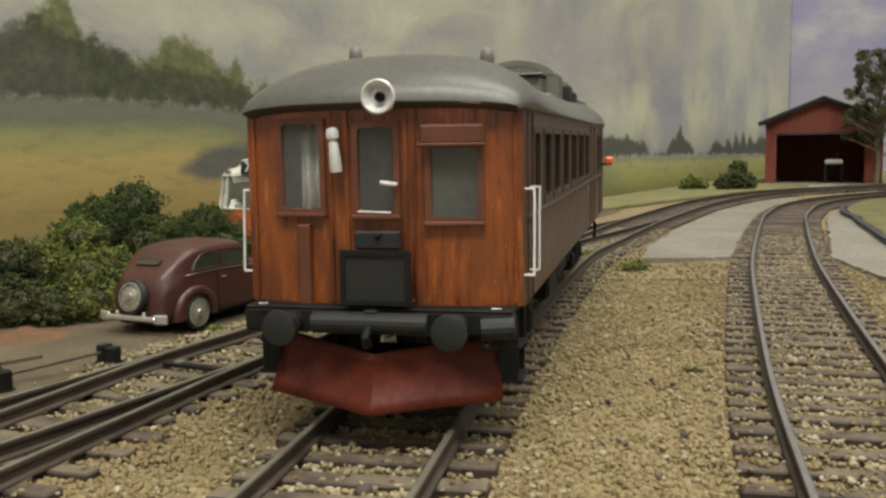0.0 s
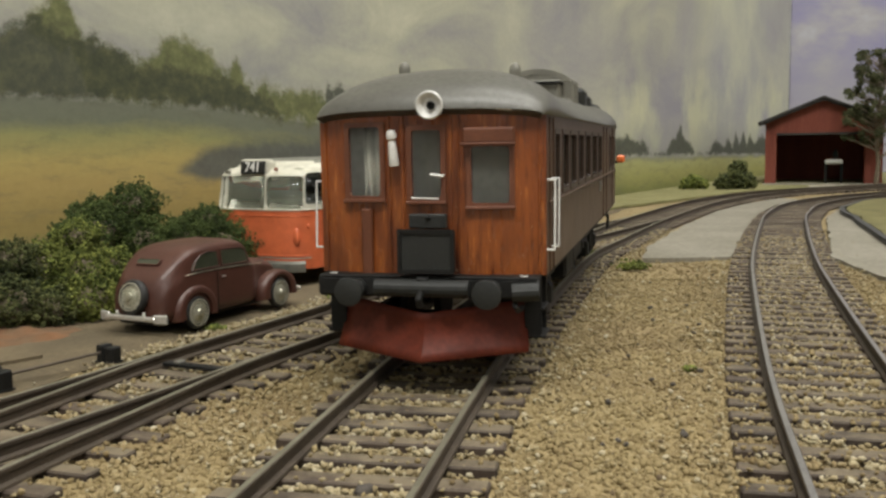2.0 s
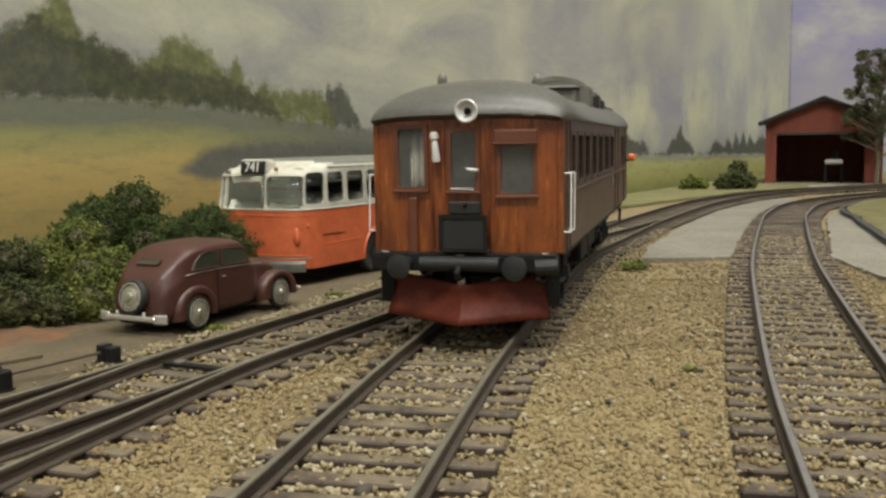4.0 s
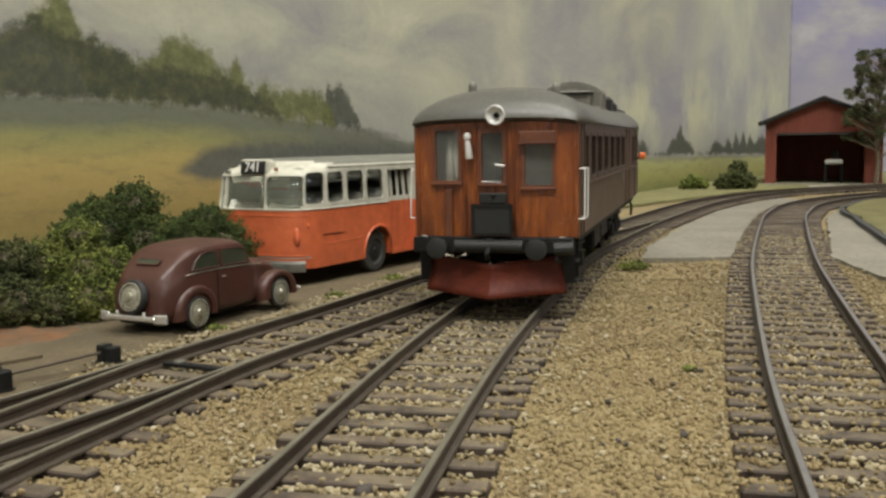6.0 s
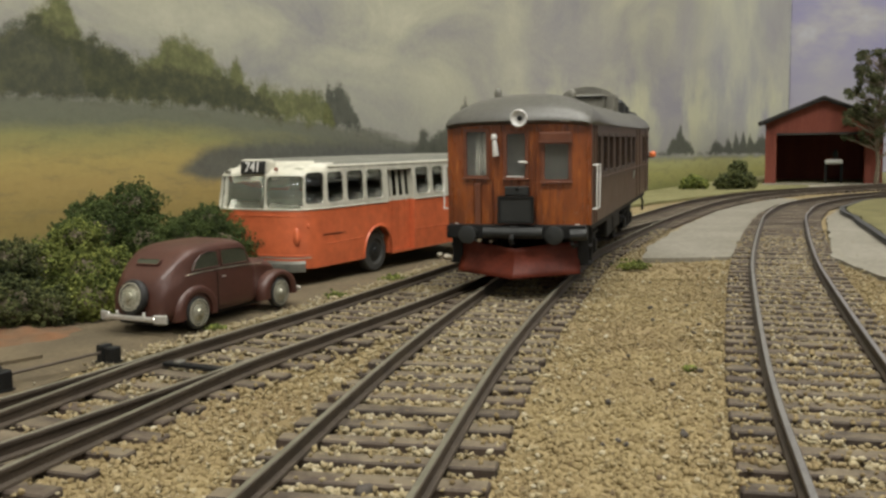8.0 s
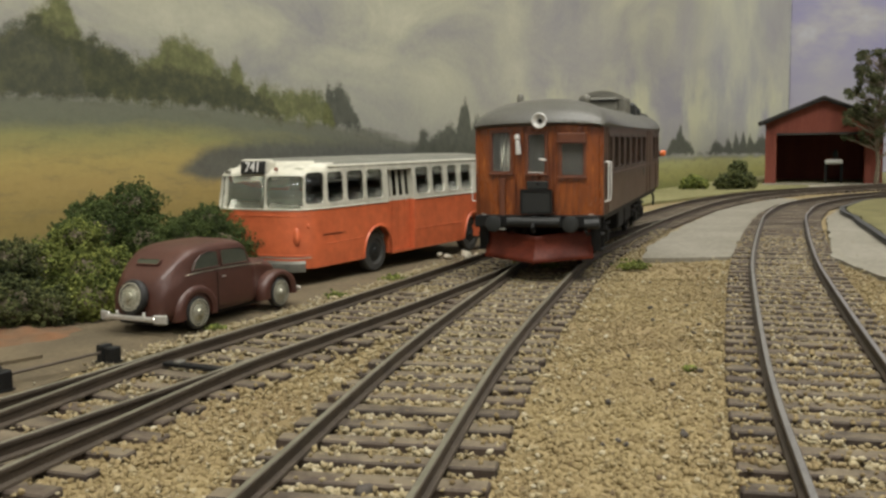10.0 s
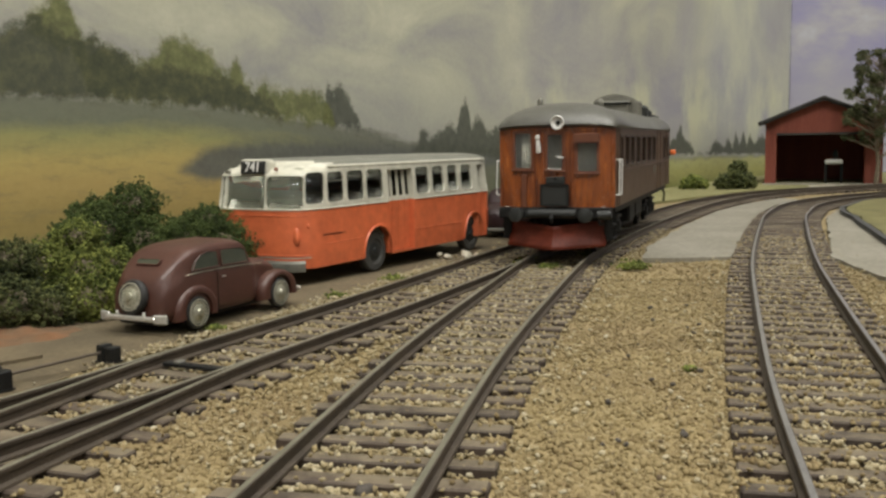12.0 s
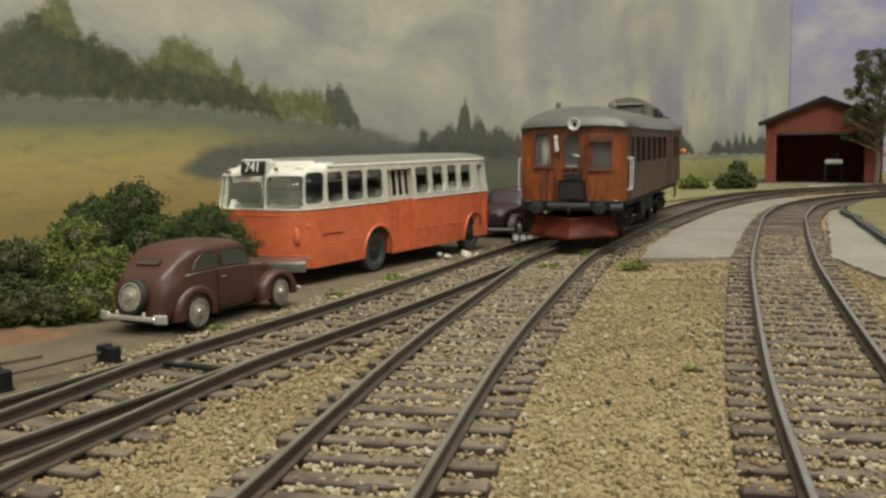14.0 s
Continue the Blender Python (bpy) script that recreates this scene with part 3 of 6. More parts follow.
def backdrop():
    b = thing("backdrop", "painted landscape board with cloudy sky, woods and ochre field", "backdrop", kind="structure")
    bm = bmesh.new()
    layers = [bm.loops.layers.uv.new(n) for n in ("paint", "woods", "far_woods", "sky")]
    us = np.arange(0, WALL_LEN, 0.15)
    zs = [-0.6, 0.5, 1.0] + list(np.arange(1.4, 7.4, 0.13)) + [8, 9, 11, 14, 18, 24, 30]
    info, grid = {}, []
    for u in us:
        q, _ = on_wall(u, 0)
        e = np.interp(u, EDGE_U, EDGE_Z)
        col = []
        for z in zs:
            vv = bm.verts.new((q.x, q.y, z))
            info[vv] = ((u, z - e), (under(DARK_WOOD, u, z), under(GREEN_WOOD, u, z)), (under(SPRUCES, u, z), under(SCRUB, u, z)), (18 * math.log(max(u, 4)), 40 * (z - e) / max(u, 4)))
            col.append(vv)
        grid.append(col)
    for a, c in zip(grid, grid[1:]):
        for i in range(len(zs) - 1):
            f = bm.faces.new((a[i], c[i], c[i + 1], a[i + 1]))
            f.smooth = True
            for lo in f.loops:
                for lay, val in zip(layers, info[lo.vert]):
                    lo[lay].uv = val
    ob = part("painted_board", bm, paint_material(), b)
    bm = bmesh.new()
    loft(bm, [[on_wall(u, z, -0.1)[0] for z in (-0.6, 30)] + [on_wall(u, z, -0.5)[0] for z in (30, -0.6)] for u in np.linspace(0, WALL_LEN, 60)])
    part("board_backing", bm, M_BOARD, b)
    return b


BACKDROP = backdrop()


def side_panel():
    m = material("painted_blue_sky", (0.25, 0.24, 0.35), 0.6, spec=0.3)
    v = coords(m, (1, 1, 1.6))
    c = ramp(m, noise_out(m, v, 0.13, 5, 0.6), [(0.32, (0.19, 0.175, 0.35)), (0.5, (0.25, 0.24, 0.34)), (0.62, (0.33, 0.32, 0.34)), (0.75, (0.42, 0.42, 0.48))])
    z = node(m, "ShaderNodeSeparateXYZ")
    link(m, v, z.inputs[0])
    hi = node(m, "ShaderNodeMapRange")
    hi.inputs["From Min"].default_value, hi.inputs["From Max"].default_value = 12.0, 26.0
    link(m, z.outputs[2], hi.inputs["Value"])
    c = mix(m, ramp(m, hi.outputs["Result"], [(0, (0.55, 0.55, 0.55)), (0.5, (0, 0, 0))]), c, (0.31, 0.30, 0.31))
    color_to(m, c)
    bump(m, noise_out(m, v, 3.0, 4), 0.1, 0.02)
    a, b = Vector((31.2, 84, 0)), Vector((78, 72, 0))
    d = (b - a).normalized()
    bm = box(bmesh.new(), ((a + b) / 2 + Vector((0, 0.3, 14.7))), ((b - a).length, 0.4, 30.6), 0, math.degrees(math.atan2(d.y, d.x)))
    tagged(part("backdrop_panel", bm, m), "violet-blue painted cloudy sky panel standing on the layout", "backdrop", kind="structure")


side_panel()


def wall_cells(bm, s_cuts, z_cuts, solid, place, thick, mat_of=None):
    """A wall of cells over (s, z) with real openings: outer skin, inner skin and reveals. place(s, z, depth) gives a point."""
    vs = {}

    def v(i, j, d):
        if (i, j, d) not in vs:
            vs[i, j, d] = bm.verts.new(place(s_cuts[i], z_cuts[j], thick if d else 0.0))
        return vs[i, j, d]

    def is_solid(i, j):
        return 0 <= i < len(s_cuts) - 1 and 0 <= j < len(z_cuts) - 1 and solid((s_cuts[i] + s_cuts[i + 1]) / 2, (z_cuts[j] + z_cuts[j + 1]) / 2)

    for i in range(len(s_cuts) - 1):
        for j in range(len(z_cuts) - 1):
            if not is_solid(i, j):
                continue
            fs = [bm.faces.new((v(i, j, 0), v(i + 1, j, 0), v(i + 1, j + 1, 0), v(i, j + 1, 0))),
                  bm.faces.new((v(i, j, 1), v(i, j + 1, 1), v(i + 1, j + 1, 1), v(i + 1, j, 1)))]
            for (di, dj), a, b in (((-1, 0), (i, j), (i, j + 1)), ((1, 0), (i + 1, j), (i + 1, j + 1)), ((0, -1), (i, j), (i + 1, j)), ((0, 1), (i, j + 1), (i + 1, j + 1))):
                if not is_solid(i + di, j + dj):
                    fs.append(bm.faces.new((v(*a, 0), v(*b, 0), v(*b, 1), v(*a, 1))))
            if mat_of:
                k = mat_of((s_cuts[i] + s_cuts[i + 1]) / 2, (z_cuts[j] + z_cuts[j + 1]) / 2)
                for f in fs:
                    f.material_index = k
    return bm


def cuts(lo, hi, step, extra):
    base = {round(lo, 4), round(hi, 4)} | {round(e, 4) for e in extra}
    for q in np.arange(lo, hi, step):
        if min(abs(q - e) for e in base) > step * 0.4:
            base.add(round(float(q), 4))
    return sorted(base)


# ---- materials of the vehicles ----
def varnish(name, deep, warm, pale, rough):
    """Varnished upright-grained wood with dark runs."""
    m = material(name, warm, rough)
    v = coords(m, (1, 1, 0.10))
    st = noise_out(m, v, 11.0, 6, 0.7)
    c = ramp(m, st, [(0.32, deep), (0.46, warm), (0.56, warm), (0.7, pale)])
    v2 = coords(m, (1, 1, 0.3))
    blotch = noise_out(m, v2, 2.2, 4, 0.6)
    c = mix(m, ramp(m, blotch, [(0.4, (0, 0, 0)), (0.68, (0.78, 0.78, 0.78))]), c, deep)
    fine = noise_out(m, coords(m, (1, 1, 0.05)), 45.0, 3, 0.6)
    c = mix(m, ramp(m, fine, [(0.5, (0, 0, 0)), (0.8, (0.5, 0.5, 0.5))]), c, tuple(0.4 * q for q in deep))
    fleck = noise_out(m, coords(m, (1, 1, 0.6)), 26.0, 2, 0.5)
    c = mix(m, ramp(m, fleck, [(0.735, (0, 0, 0)), (0.77, (0.75, 0.75, 0.75))]), c, (0.5, 0.38, 0.27))
    color_to(m, c)
    bump(m, fine, 0.15, 0.01)
    rr = ramp(m, blotch, [(0.3, (rough - 0.1,) * 3), (0.7, (rough + 0.15,) * 3)])
    link(m, rr, bsdf(m).inputs["Roughness"])
    return m


M_WOOD = varnish("varnished_teak", (0.05, 0.011, 0.0045), (0.235, 0.062, 0.013), (0.5, 0.17, 0.038), 0.27)
# smooth brown side teak and trim, darkened: the side's shade is in the colour
M_WOOD_SIDE = surface("shaded_side_teak", (0.066, 0.034, 0.017), (0.085, 0.044, 0.021), 1.2, 0.4, fine=9, relief=0.08, stretch=(1, 1, 0.3))
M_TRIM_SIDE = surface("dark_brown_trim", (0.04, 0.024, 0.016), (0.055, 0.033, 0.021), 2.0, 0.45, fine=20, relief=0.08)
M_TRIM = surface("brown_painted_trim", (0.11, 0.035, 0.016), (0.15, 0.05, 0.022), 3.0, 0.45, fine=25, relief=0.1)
M_ROOF = surface("dark_grey_roof_paint", (0.083, 0.08, 0.067), (0.108, 0.104, 0.088), 0.8, 0.42, fine=14, relief=0.06)
M_ROOFBOX = surface("grey_green_roof_gear", (0.14, 0.135, 0.11), (0.19, 0.18, 0.145), 2.0, 0.6, fine=20, relief=0.15)
M_BLACK = surface("matt_black_steel", (0.006, 0.006, 0.0055), (0.013, 0.0125, 0.0115), 3.0, 0.6, fine=25, relief=0.15, spec=0.25)
M_DARKGREY = surface("dark_grey_steel", (0.008, 0.009, 0.008), (0.0155, 0.0165, 0.0145), 2.5, 0.6, fine=25, relief=0.15)
M_PLOW = surface("red_lead_paint", (0.075, 0.012, 0.0055), (0.14, 0.024, 0.008), 1.1, 0.55, fine=14, relief=0.1, spec=0.25)
M_SILVER = surface("silver_paint", (0.66, 0.65, 0.62), (0.76, 0.75, 0.72), 5.0, 0.38, 0.2, fine=40, relief=0.05)
M_WHITE = surface("white_paint", (0.70, 0.69, 0.65), (0.78, 0.77, 0.73), 3.0, 0.45, fine=30, relief=0.05)
M_CURTAIN = surface("grey_curtain", (0.27, 0.262, 0.22), (0.38, 0.37, 0.31), 1.5, 0.85, fine=12, relief=0.2)
M_ORANGE = surface("orange_lamp", (0.75, 0.15, 0.03), (0.8, 0.2, 0.05), 6.0, 0.4, fine=30, relief=0.05)


def glass_material(name, tint, rough=0.08):
    m = material(name, tint, rough)
    bsdf(m).inputs["Transmission Weight"].default_value = 1.0
    bsdf(m).inputs["IOR"].default_value = 1.3
    v = coords(m)
    link(m, ramp(m, noise_out(m, v, 3.0, 3), [(0.3, (rough,) * 3), (0.8, (rough + 0.06,) * 3)]), bsdf(m).inputs["Roughness"])
    return m


M_DARKGLASS = glass_material("smoked_acetate", (0.16, 0.17, 0.15))
M_GLASS = glass_material("clear_acetate", (0.85, 0.86, 0.82), 0.02)
bsdf(M_GLASS).inputs["Transmission Weight"].default_value = 0.97


def pane(name, outline, m, parent, mat=None):
    ob = part(name, plate(bmesh.new(), outline, m, 0.02), mat or M_GLASS, parent)
    ob.visible_shadow = False
    return ob


# ---- the wooden railcar ----
FRONT_Y, HALF, LENGTH = 0.62, 1.5, 14.9


def bow(x):
    return FRONT_Y + 0.16 * (x / HALF) ** 2


def roof_edge(x):
    return 3.33 + 0.085 * (1 - (x / HALF) ** 2)


def railcar():
    t = thing("railcar", "old varnished teak railcar with grey roof and red snowplough", "railcar", P(-0.809, 9.051, 0, 0, 0, -13.09))
    # end walls with three real window openings each
    wins = [(-1.07, -0.63, 2.31, 3.2), (-0.2, 0.18, 2.29, 3.15), (0.57, 1.05, 2.22, 2.93)]
    for end in (0, 1):
        def place(x, z, d, end=end):
            zz = 1.3 + (z - 1.3) * (roof_edge(x) - 1.3) / (3.33 - 1.3) if z > 3.21 else z
            y = bow(x) + d
            return (x, y, zz) if not end else (-x, LENGTH + 0.4 - y, zz)
        xs = cuts(-HALF, HALF, 0.25, [q for w in wins for q in w[:2]])
        zs = sorted({1.3, 3.33, 3.22} | {q for w in wins for q in w[2:]})
        bm = wall_cells(bmesh.new(), xs, zs, lambda x, z: not any(w[0] < x < w[1] and w[2] < z < w[3] for w in wins), place, 0.06)
        wall = part("front_wall" if not end else "rear_wall", bm, M_WOOD, t)
        for x0, x1, z0, z1 in wins:
            xc, zc = (x0 + x1) / 2, (z0 + z1) / 2
            slope = 0.32 * xc / HALF ** 2
            m = Matrix.Translation((xc, bow(xc) - 0.025, zc)) @ pose(0, 0, 0, 90, 0, math.degrees(math.atan(slope)))
            if end:
                m = Matrix.Translation((0, LENGTH + 0.4, 0)) @ pose(0, 0, 0, 0, 0, 180) @ m
            o, i = rounded(x1 - x0 + 0.13, z1 - z0 + 0.13, 0.03), rounded(x1 - x0 + 0.0, z1 - z0 + 0.0, 0.05)
            part("window_frame", frame_ring(bmesh.new(), o, i, m, -0.045), M_TRIM, wall)
            pane("window_pane", rounded(x1 - x0 + 0.02, z1 - z0 + 0.02, 0.05), m @ Matrix.Translation((0, 0, -0.05)), wall)
            if not end:
                sill = box(bmesh.new(), (xc, bow(xc) - 0.035, z0 - 0.06), (x1 - x0 + 0.16, 0.07, 0.045), 0.01, math.degrees(math.atan(slope)))
                part("window_sill", sill, M_TRIM, wall)
        if end:
            continue
        # door posts and panel beads
        for x, z0, z1, w in ((-0.33, 1.34, 3.42, 0.05), (0.3, 1.34, 3.42, 0.05), (-0.51, 1.34, 3.36, 0.035), (0.40, 1.34, 3.36, 0.03), (-1.42, 1.34, 3.3, 0.035), (1.42, 1.34, 3.3, 0.035)):
            part("bead", box(bmesh.new(), (x, bow(x) - 0.012, (z0 + z1) / 2), (w, 0.03, z1 - z0), 0.006), M_WOOD, wall)
    # window blind box above one window
    hood = part("blind_box", box(bmesh.new(), (0.80, bow(0.8) - 0.05, 3.07), (0.66, 0.12, 0.2), 0.025, 4), M_TRIM, t, "brown blind box above a window")
    part("lip", box(bmesh.new(), (0.80, bow(0.8) - 0.11, 2.965), (0.7, 0.07, 0.04), 0.012, 4), M_TRIM, hood)
    # side walls
    sw = [(1.62, 2.1), (2.5, 3.25), (3.55, 4.35), (4.75, 5.6), (6.0, 6.95), (7.35, 8.4), (8.8, 9.7), (12.2, 12.9), (13.5, 14.0)]
    for side in (1, -1):
        def place(s, z, d, side=side):
            return (side * (HALF - d), s, z)
        ys = sorted({bow(HALF) + 0.001, LENGTH + 0.4 - bow(HALF)} | {q for w in sw for q in w})
        bm = wall_cells(bmesh.new(), ys, [1.3, 2.3, 3.1, 3.34], lambda s, z: not (2.3 < z < 3.1 and any(a < s < b for a, b in sw)), place, 0.06)
        wall = part("side_wall", bm, M_WOOD_SIDE, t, "smooth browner teak side, darkened for shade")
        for a, b in sw:
            m = Matrix.Translation((side * (HALF - 0.02), (a + b) / 2, 2.7)) @ pose(0, 0, 0, 90, 0, 90)
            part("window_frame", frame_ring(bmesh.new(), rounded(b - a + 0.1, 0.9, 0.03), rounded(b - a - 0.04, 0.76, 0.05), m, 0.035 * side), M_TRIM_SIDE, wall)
            pane("window_pane", rounded(b - a + 0.02, 0.82, 0.05), m @ Matrix.Translation((0, 0, -0.03 * side)), wall, M_DARKGLASS)
        for y in (1.05, 1.42, 10.2, 11.1, 13.2):
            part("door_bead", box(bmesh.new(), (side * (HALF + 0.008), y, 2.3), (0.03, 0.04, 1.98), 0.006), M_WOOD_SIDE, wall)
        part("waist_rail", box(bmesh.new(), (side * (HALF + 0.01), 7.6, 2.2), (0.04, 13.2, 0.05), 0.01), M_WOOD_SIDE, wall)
        part("builder_plate", box(bmesh.new(), (side * (HALF + 0.012), 9.3, 2.02), (0.025, 0.3, 0.22), 0.008), M_ROOFBOX, wall, "small worn grey plate")
        # white handrails on brackets beside the cab door
        for y, z0, z1 in ((0.8, 1.62, 2.5), (1.22, 1.62, 2.5)):
            x = side * (HALF + 0.1)
            rail = part("handrail", tube(bmesh.new(), [(side * (HALF - 0.01), y, z0), (x, y, z0), (x, y + 0.06, z1), (side * (HALF - 0.01), y + 0.06, z1)], 0.0135), M_WHITE, t, "white bent handrail")
    # roof: a domed shell, lower at the ends
    rings = []
    ts = [-math.pi / 2 + math.pi * i / 22 for i in range(23)]
    half_len = (LENGTH + 0.4) / 2
    for k in range(33):
        y = (k / 32) ** 1.0
        y = 0.5 - 0.5 * math.copysign(abs(math.cos(math.pi * y)) ** 0.8, math.cos(math.pi * y))
        yy = 0.5 + y * (LENGTH + 0.4 - 1.0)
        e = min(1.0, min(yy - 0.5, LENGTH - 0.1 - yy) / 1.7)
        rise = (1 - (1 - e) ** 2.2) ** 0.58
        w = HALF + 0.02 - 0.05 * (1 - min(1, e * 4)) ** 2
        crown = 3.42 + 0.55 * rise
        ring = []
        far = min(1.0, min(yy - 0.5, LENGTH - 0.1 - yy) / 4.0)
        for a in ts:
            x = w * math.copysign(abs(math.sin(a)) ** (0.74 + 0.26 * far), a)
            c = max(0.0, math.cos(a)) ** (0.66 + 0.95 * far)
            edge = roof_edge(x / w * HALF) if e < 0.05 else 3.33
            z = 3.31 + (crown - 3.31) * c
            bowed = yy + (0.18 * (x / HALF) ** 2) * (1 - e) * (1 if yy < half_len else -1)
            ring.append(Vector((x, bowed, z)))
        rings.append(ring)
    bm = bmesh.new()
    loft(bm, rings, close_ends=False, loop=False)
    for r in (rings[0], rings[-1]):
        inner = [bm.verts.new((p.x * 0.98, p.y + (0.1 if p.y < 5 else -0.1), p.z - 0.05)) for p in r]
        outer = [bm.verts.new(p) for p in r]
        for i in range(len(r) - 1):
            bm.faces.new((outer[i], outer[i + 1], inner[i + 1], inner[i]))
    bmesh.ops.remove_doubles(bm, verts=bm.verts, dist=0.001)
    roof = part("roof", bm, M_ROOF, t, "dark grey domed roof", smooth=50)
    so = roof.modifiers.new("thick", "SOLIDIFY")
    so.thickness, so.offset = 0.035 * U, 1
    # scuffed cream edge over the front
    part("drip_rail", tube(bmesh.new(), [(x, 0.49 + 0.18 * (x / HALF) ** 2, 3.33 + 0.095 * max(0, 1 - (abs(x) / 1.5) ** 2.6)) for x in (0.35, 0.55, 0.75, 0.95, 1.1)], 0.016, 6), M_WHITE, roof, "scuffed pale roof edge")
    for x, y in ((-0.83, 2.55), (0.82, 2.55), (-0.83, 12.6), (0.82, 12.6)):
        vent = part("roof_vent", lathe(bmesh.new(), [(0.08, -0.1), (0.08, 0.1), (0.098, 0.13), (0.1, 0.24), (0.08, 0.3), (0.04, 0.33), (0.01, 0.34)], Matrix.Translation((x, y, 3.845 if x < 0 else 3.775)) @ Matrix.Diagonal((0.86, 0.86, 1, 1)), 14), M_ROOFBOX, roof, smooth=40)
    # radiator gear on the roof
    gear = part("roof_radiator", box(bmesh.new(), (0.1, 10.65, 4.02), (1.5, 1.2, 0.66), 0.04), M_ROOFBOX, t, "grey boxy roof radiator")
    part("intake_box", box(bmesh.new(), (0.05, 9.75, 3.98), (1.14, 0.8, 0.5), 0.04), M_ROOFBOX, gear)
    part("intake_lip", box(bmesh.new(), (0.05, 9.7, 4.25), (1.2, 0.9, 0.03), 0.008), M_DARKGREY, gear)
    hood = bmesh.new()
    arc = [(0.12 + 0.72 * math.copysign(abs(math.cos(a)) ** 1.25, math.cos(a)), 4.27 + 0.28 * math.sin(a)) for a in np.linspace(0, math.pi, 17)]
    loft(hood, [[Vector((x, y, z)) for x, z in arc] + [Vector((0.12 + (x - 0.12) * 0.72, y, 4.25 + (z - 4.25) * 0.6)) for x, z in reversed(arc)] for y in (9.55, 9.75)])
    part("fan_hood", hood, M_ROOFBOX, gear, smooth=30)
    back = bmesh.new()
    loft(back, [[Vector((x, y, z - (y - 10.2) * 0.14)) for x, z in arc] for y in (10.2, 11.2)])
    part("hood_cover", back, M_ROOFBOX, gear, smooth=30)
    part("plinth", box(bmesh.new(), (0.1, 10.9, 3.82), (1.5, 3.6, 0.14), 0.04), M_ROOFBOX, gear)
    for i in range(5):
        part("louvre", box(bmesh.new(), (0.855, 10.25 + i * 0.2, 4.08), (0.02, 0.03, 0.36), 0.006), M_ROOFBOX, gear)
    part("exhaust_box", box(bmesh.new(), (0.5, 11.8, 3.98), (0.95, 0.8, 0.5), 0.1), M_DARKGREY, gear)
    part("exhaust_step", box(bmesh.new(), (0.55, 12.5, 3.9), (0.95, 0.7, 0.38), 0.08), M_DARKGREY, gear)
    part("silencer", rod(bmesh.new(), (0.72, 11.5, 3.84), (1.02, 13.9, 3.76), 0.15, 12), M_DARKGREY, gear)
    # headlamp
    lamp = part("headlamp", lathe(bmesh.new(), [(0.14, 0.5), (0.16, 0.12), (0.19, 0.02), (0.197, -0.02), (0.178, -0.035), (0.155, -0.01), (0.10, 0.05), (0.01, 0.06)], Matrix.Translation((0.11, 0.36, 3.45)) @ pose(0, 0, 0, -90) @ Matrix.Scale(0.9, 4), 28), M_SILVER, t, "round silver headlamp", smooth=40)
    part("bulb_socket", lathe(bmesh.new(), [(0.05, 0.0), (0.055, -0.04), (0.04, -0.045), (0.035, -0.01), (0.01, -0.005)], Matrix.Translation((0.125, 0.4, 3.445)) @ pose(0, 0, 0, -90), 18), M_BLACK, lamp)
    # horn
    horn = lathe(bmesh.new(), [(0.02, 0.0), (0.06, 0.0), (0.068, 0.03), (0.05, 0.3), (0.035, 0.33), (0.065, 0.35), (0.07, 0.4), (0.05, 0.45), (0.01, 0.46)], Matrix.Translation((-0.41, bow(-0.44) - 0.1, 2.70)) @ pose(0, 0, 0, 3, -4, 0), 16)
    part("horn", horn, M_SILVER, t, "silver horn", smooth=40)
    handle = bmesh.new()
    tube(handle, [(0.21, FRONT_Y + 0.02, 2.57), (0.21, FRONT_Y - 0.08, 2.57), (0.2, FRONT_Y - 0.09, 2.57), (0.06, FRONT_Y - 0.09, 2.59)], 0.022)
    part("door_handle", handle, M_WHITE, t, "white door handle")
    part("wiper_ledge", box(bmesh.new(), (-0.02, FRONT_Y - 0.06, 2.285), (0.36, 0.03, 0.02), 0.005, 0, 2), M_WHITE, t)
    # end platform plate, cover strip, gangway flap
    part("cover_strip", box(bmesh.new(), (-0.82, bow(0.82) - 0.04, 1.72), (0.14, 0.07, 0.86), 0.015), M_TRIM, t, "brown cover strip")
    flap = part("gangway_flap", box(bmesh.new(), (0.03, 0.42, 1.63), (0.72, 0.12, 0.54), 0.02), M_DARKGREY, t, "folded dark grey gangway plate")
    part("flap_frame", frame_ring(bmesh.new(), rounded(0.74, 0.56, 0.02), rounded(0.64, 0.46, 0.02), Matrix.Translation((0.03, 0.365, 1.63)) @ pose(0, 0, 0, 90), 0.03), M_BLACK, flap)
    part("flap_hinge", box(bmesh.new(), (0.03, 0.5, 2.0), (0.5, 0.08, 0.19), 0.02), M_DARKGREY, flap)
    part("latch", ball(bmesh.new(), (0.04, 0.45, 2.05), 0.035), M_BLACK, flap)
    # underframe and buffer beam
    part("solebar", box(bmesh.new(), (0, 7.65, 1.2), (2.75, 13.6, 0.2), 0.03), M_BLACK, t)
    part("floor_pan", box(bmesh.new(), (0, 7.65, 1.33), (2.86, 13.5, 0.05)), M_BLACK, t)
    beam = part("buffer_beam", box(bmesh.new(), (0, 0.5, 1.16), (2.9, 0.16, 0.26), 0.03), M_BLACK, t)
    part("beam_tube", rod(bmesh.new(), (-0.62, 0.3, 1.17), (0.6, 0.3, 1.17), 0.115, 16), M_DARKGREY, beam)
    part("end_tube", rod(bmesh.new(), (1.12, 0.4, 1.12), (1.45, 0.45, 1.14), 0.12, 14), M_DARKGREY, beam)
    part("footboard", box(bmesh.new(), (0, 0.6, 1.29), (2.86, 0.36, 0.035), 0.01), M_BLACK, beam)
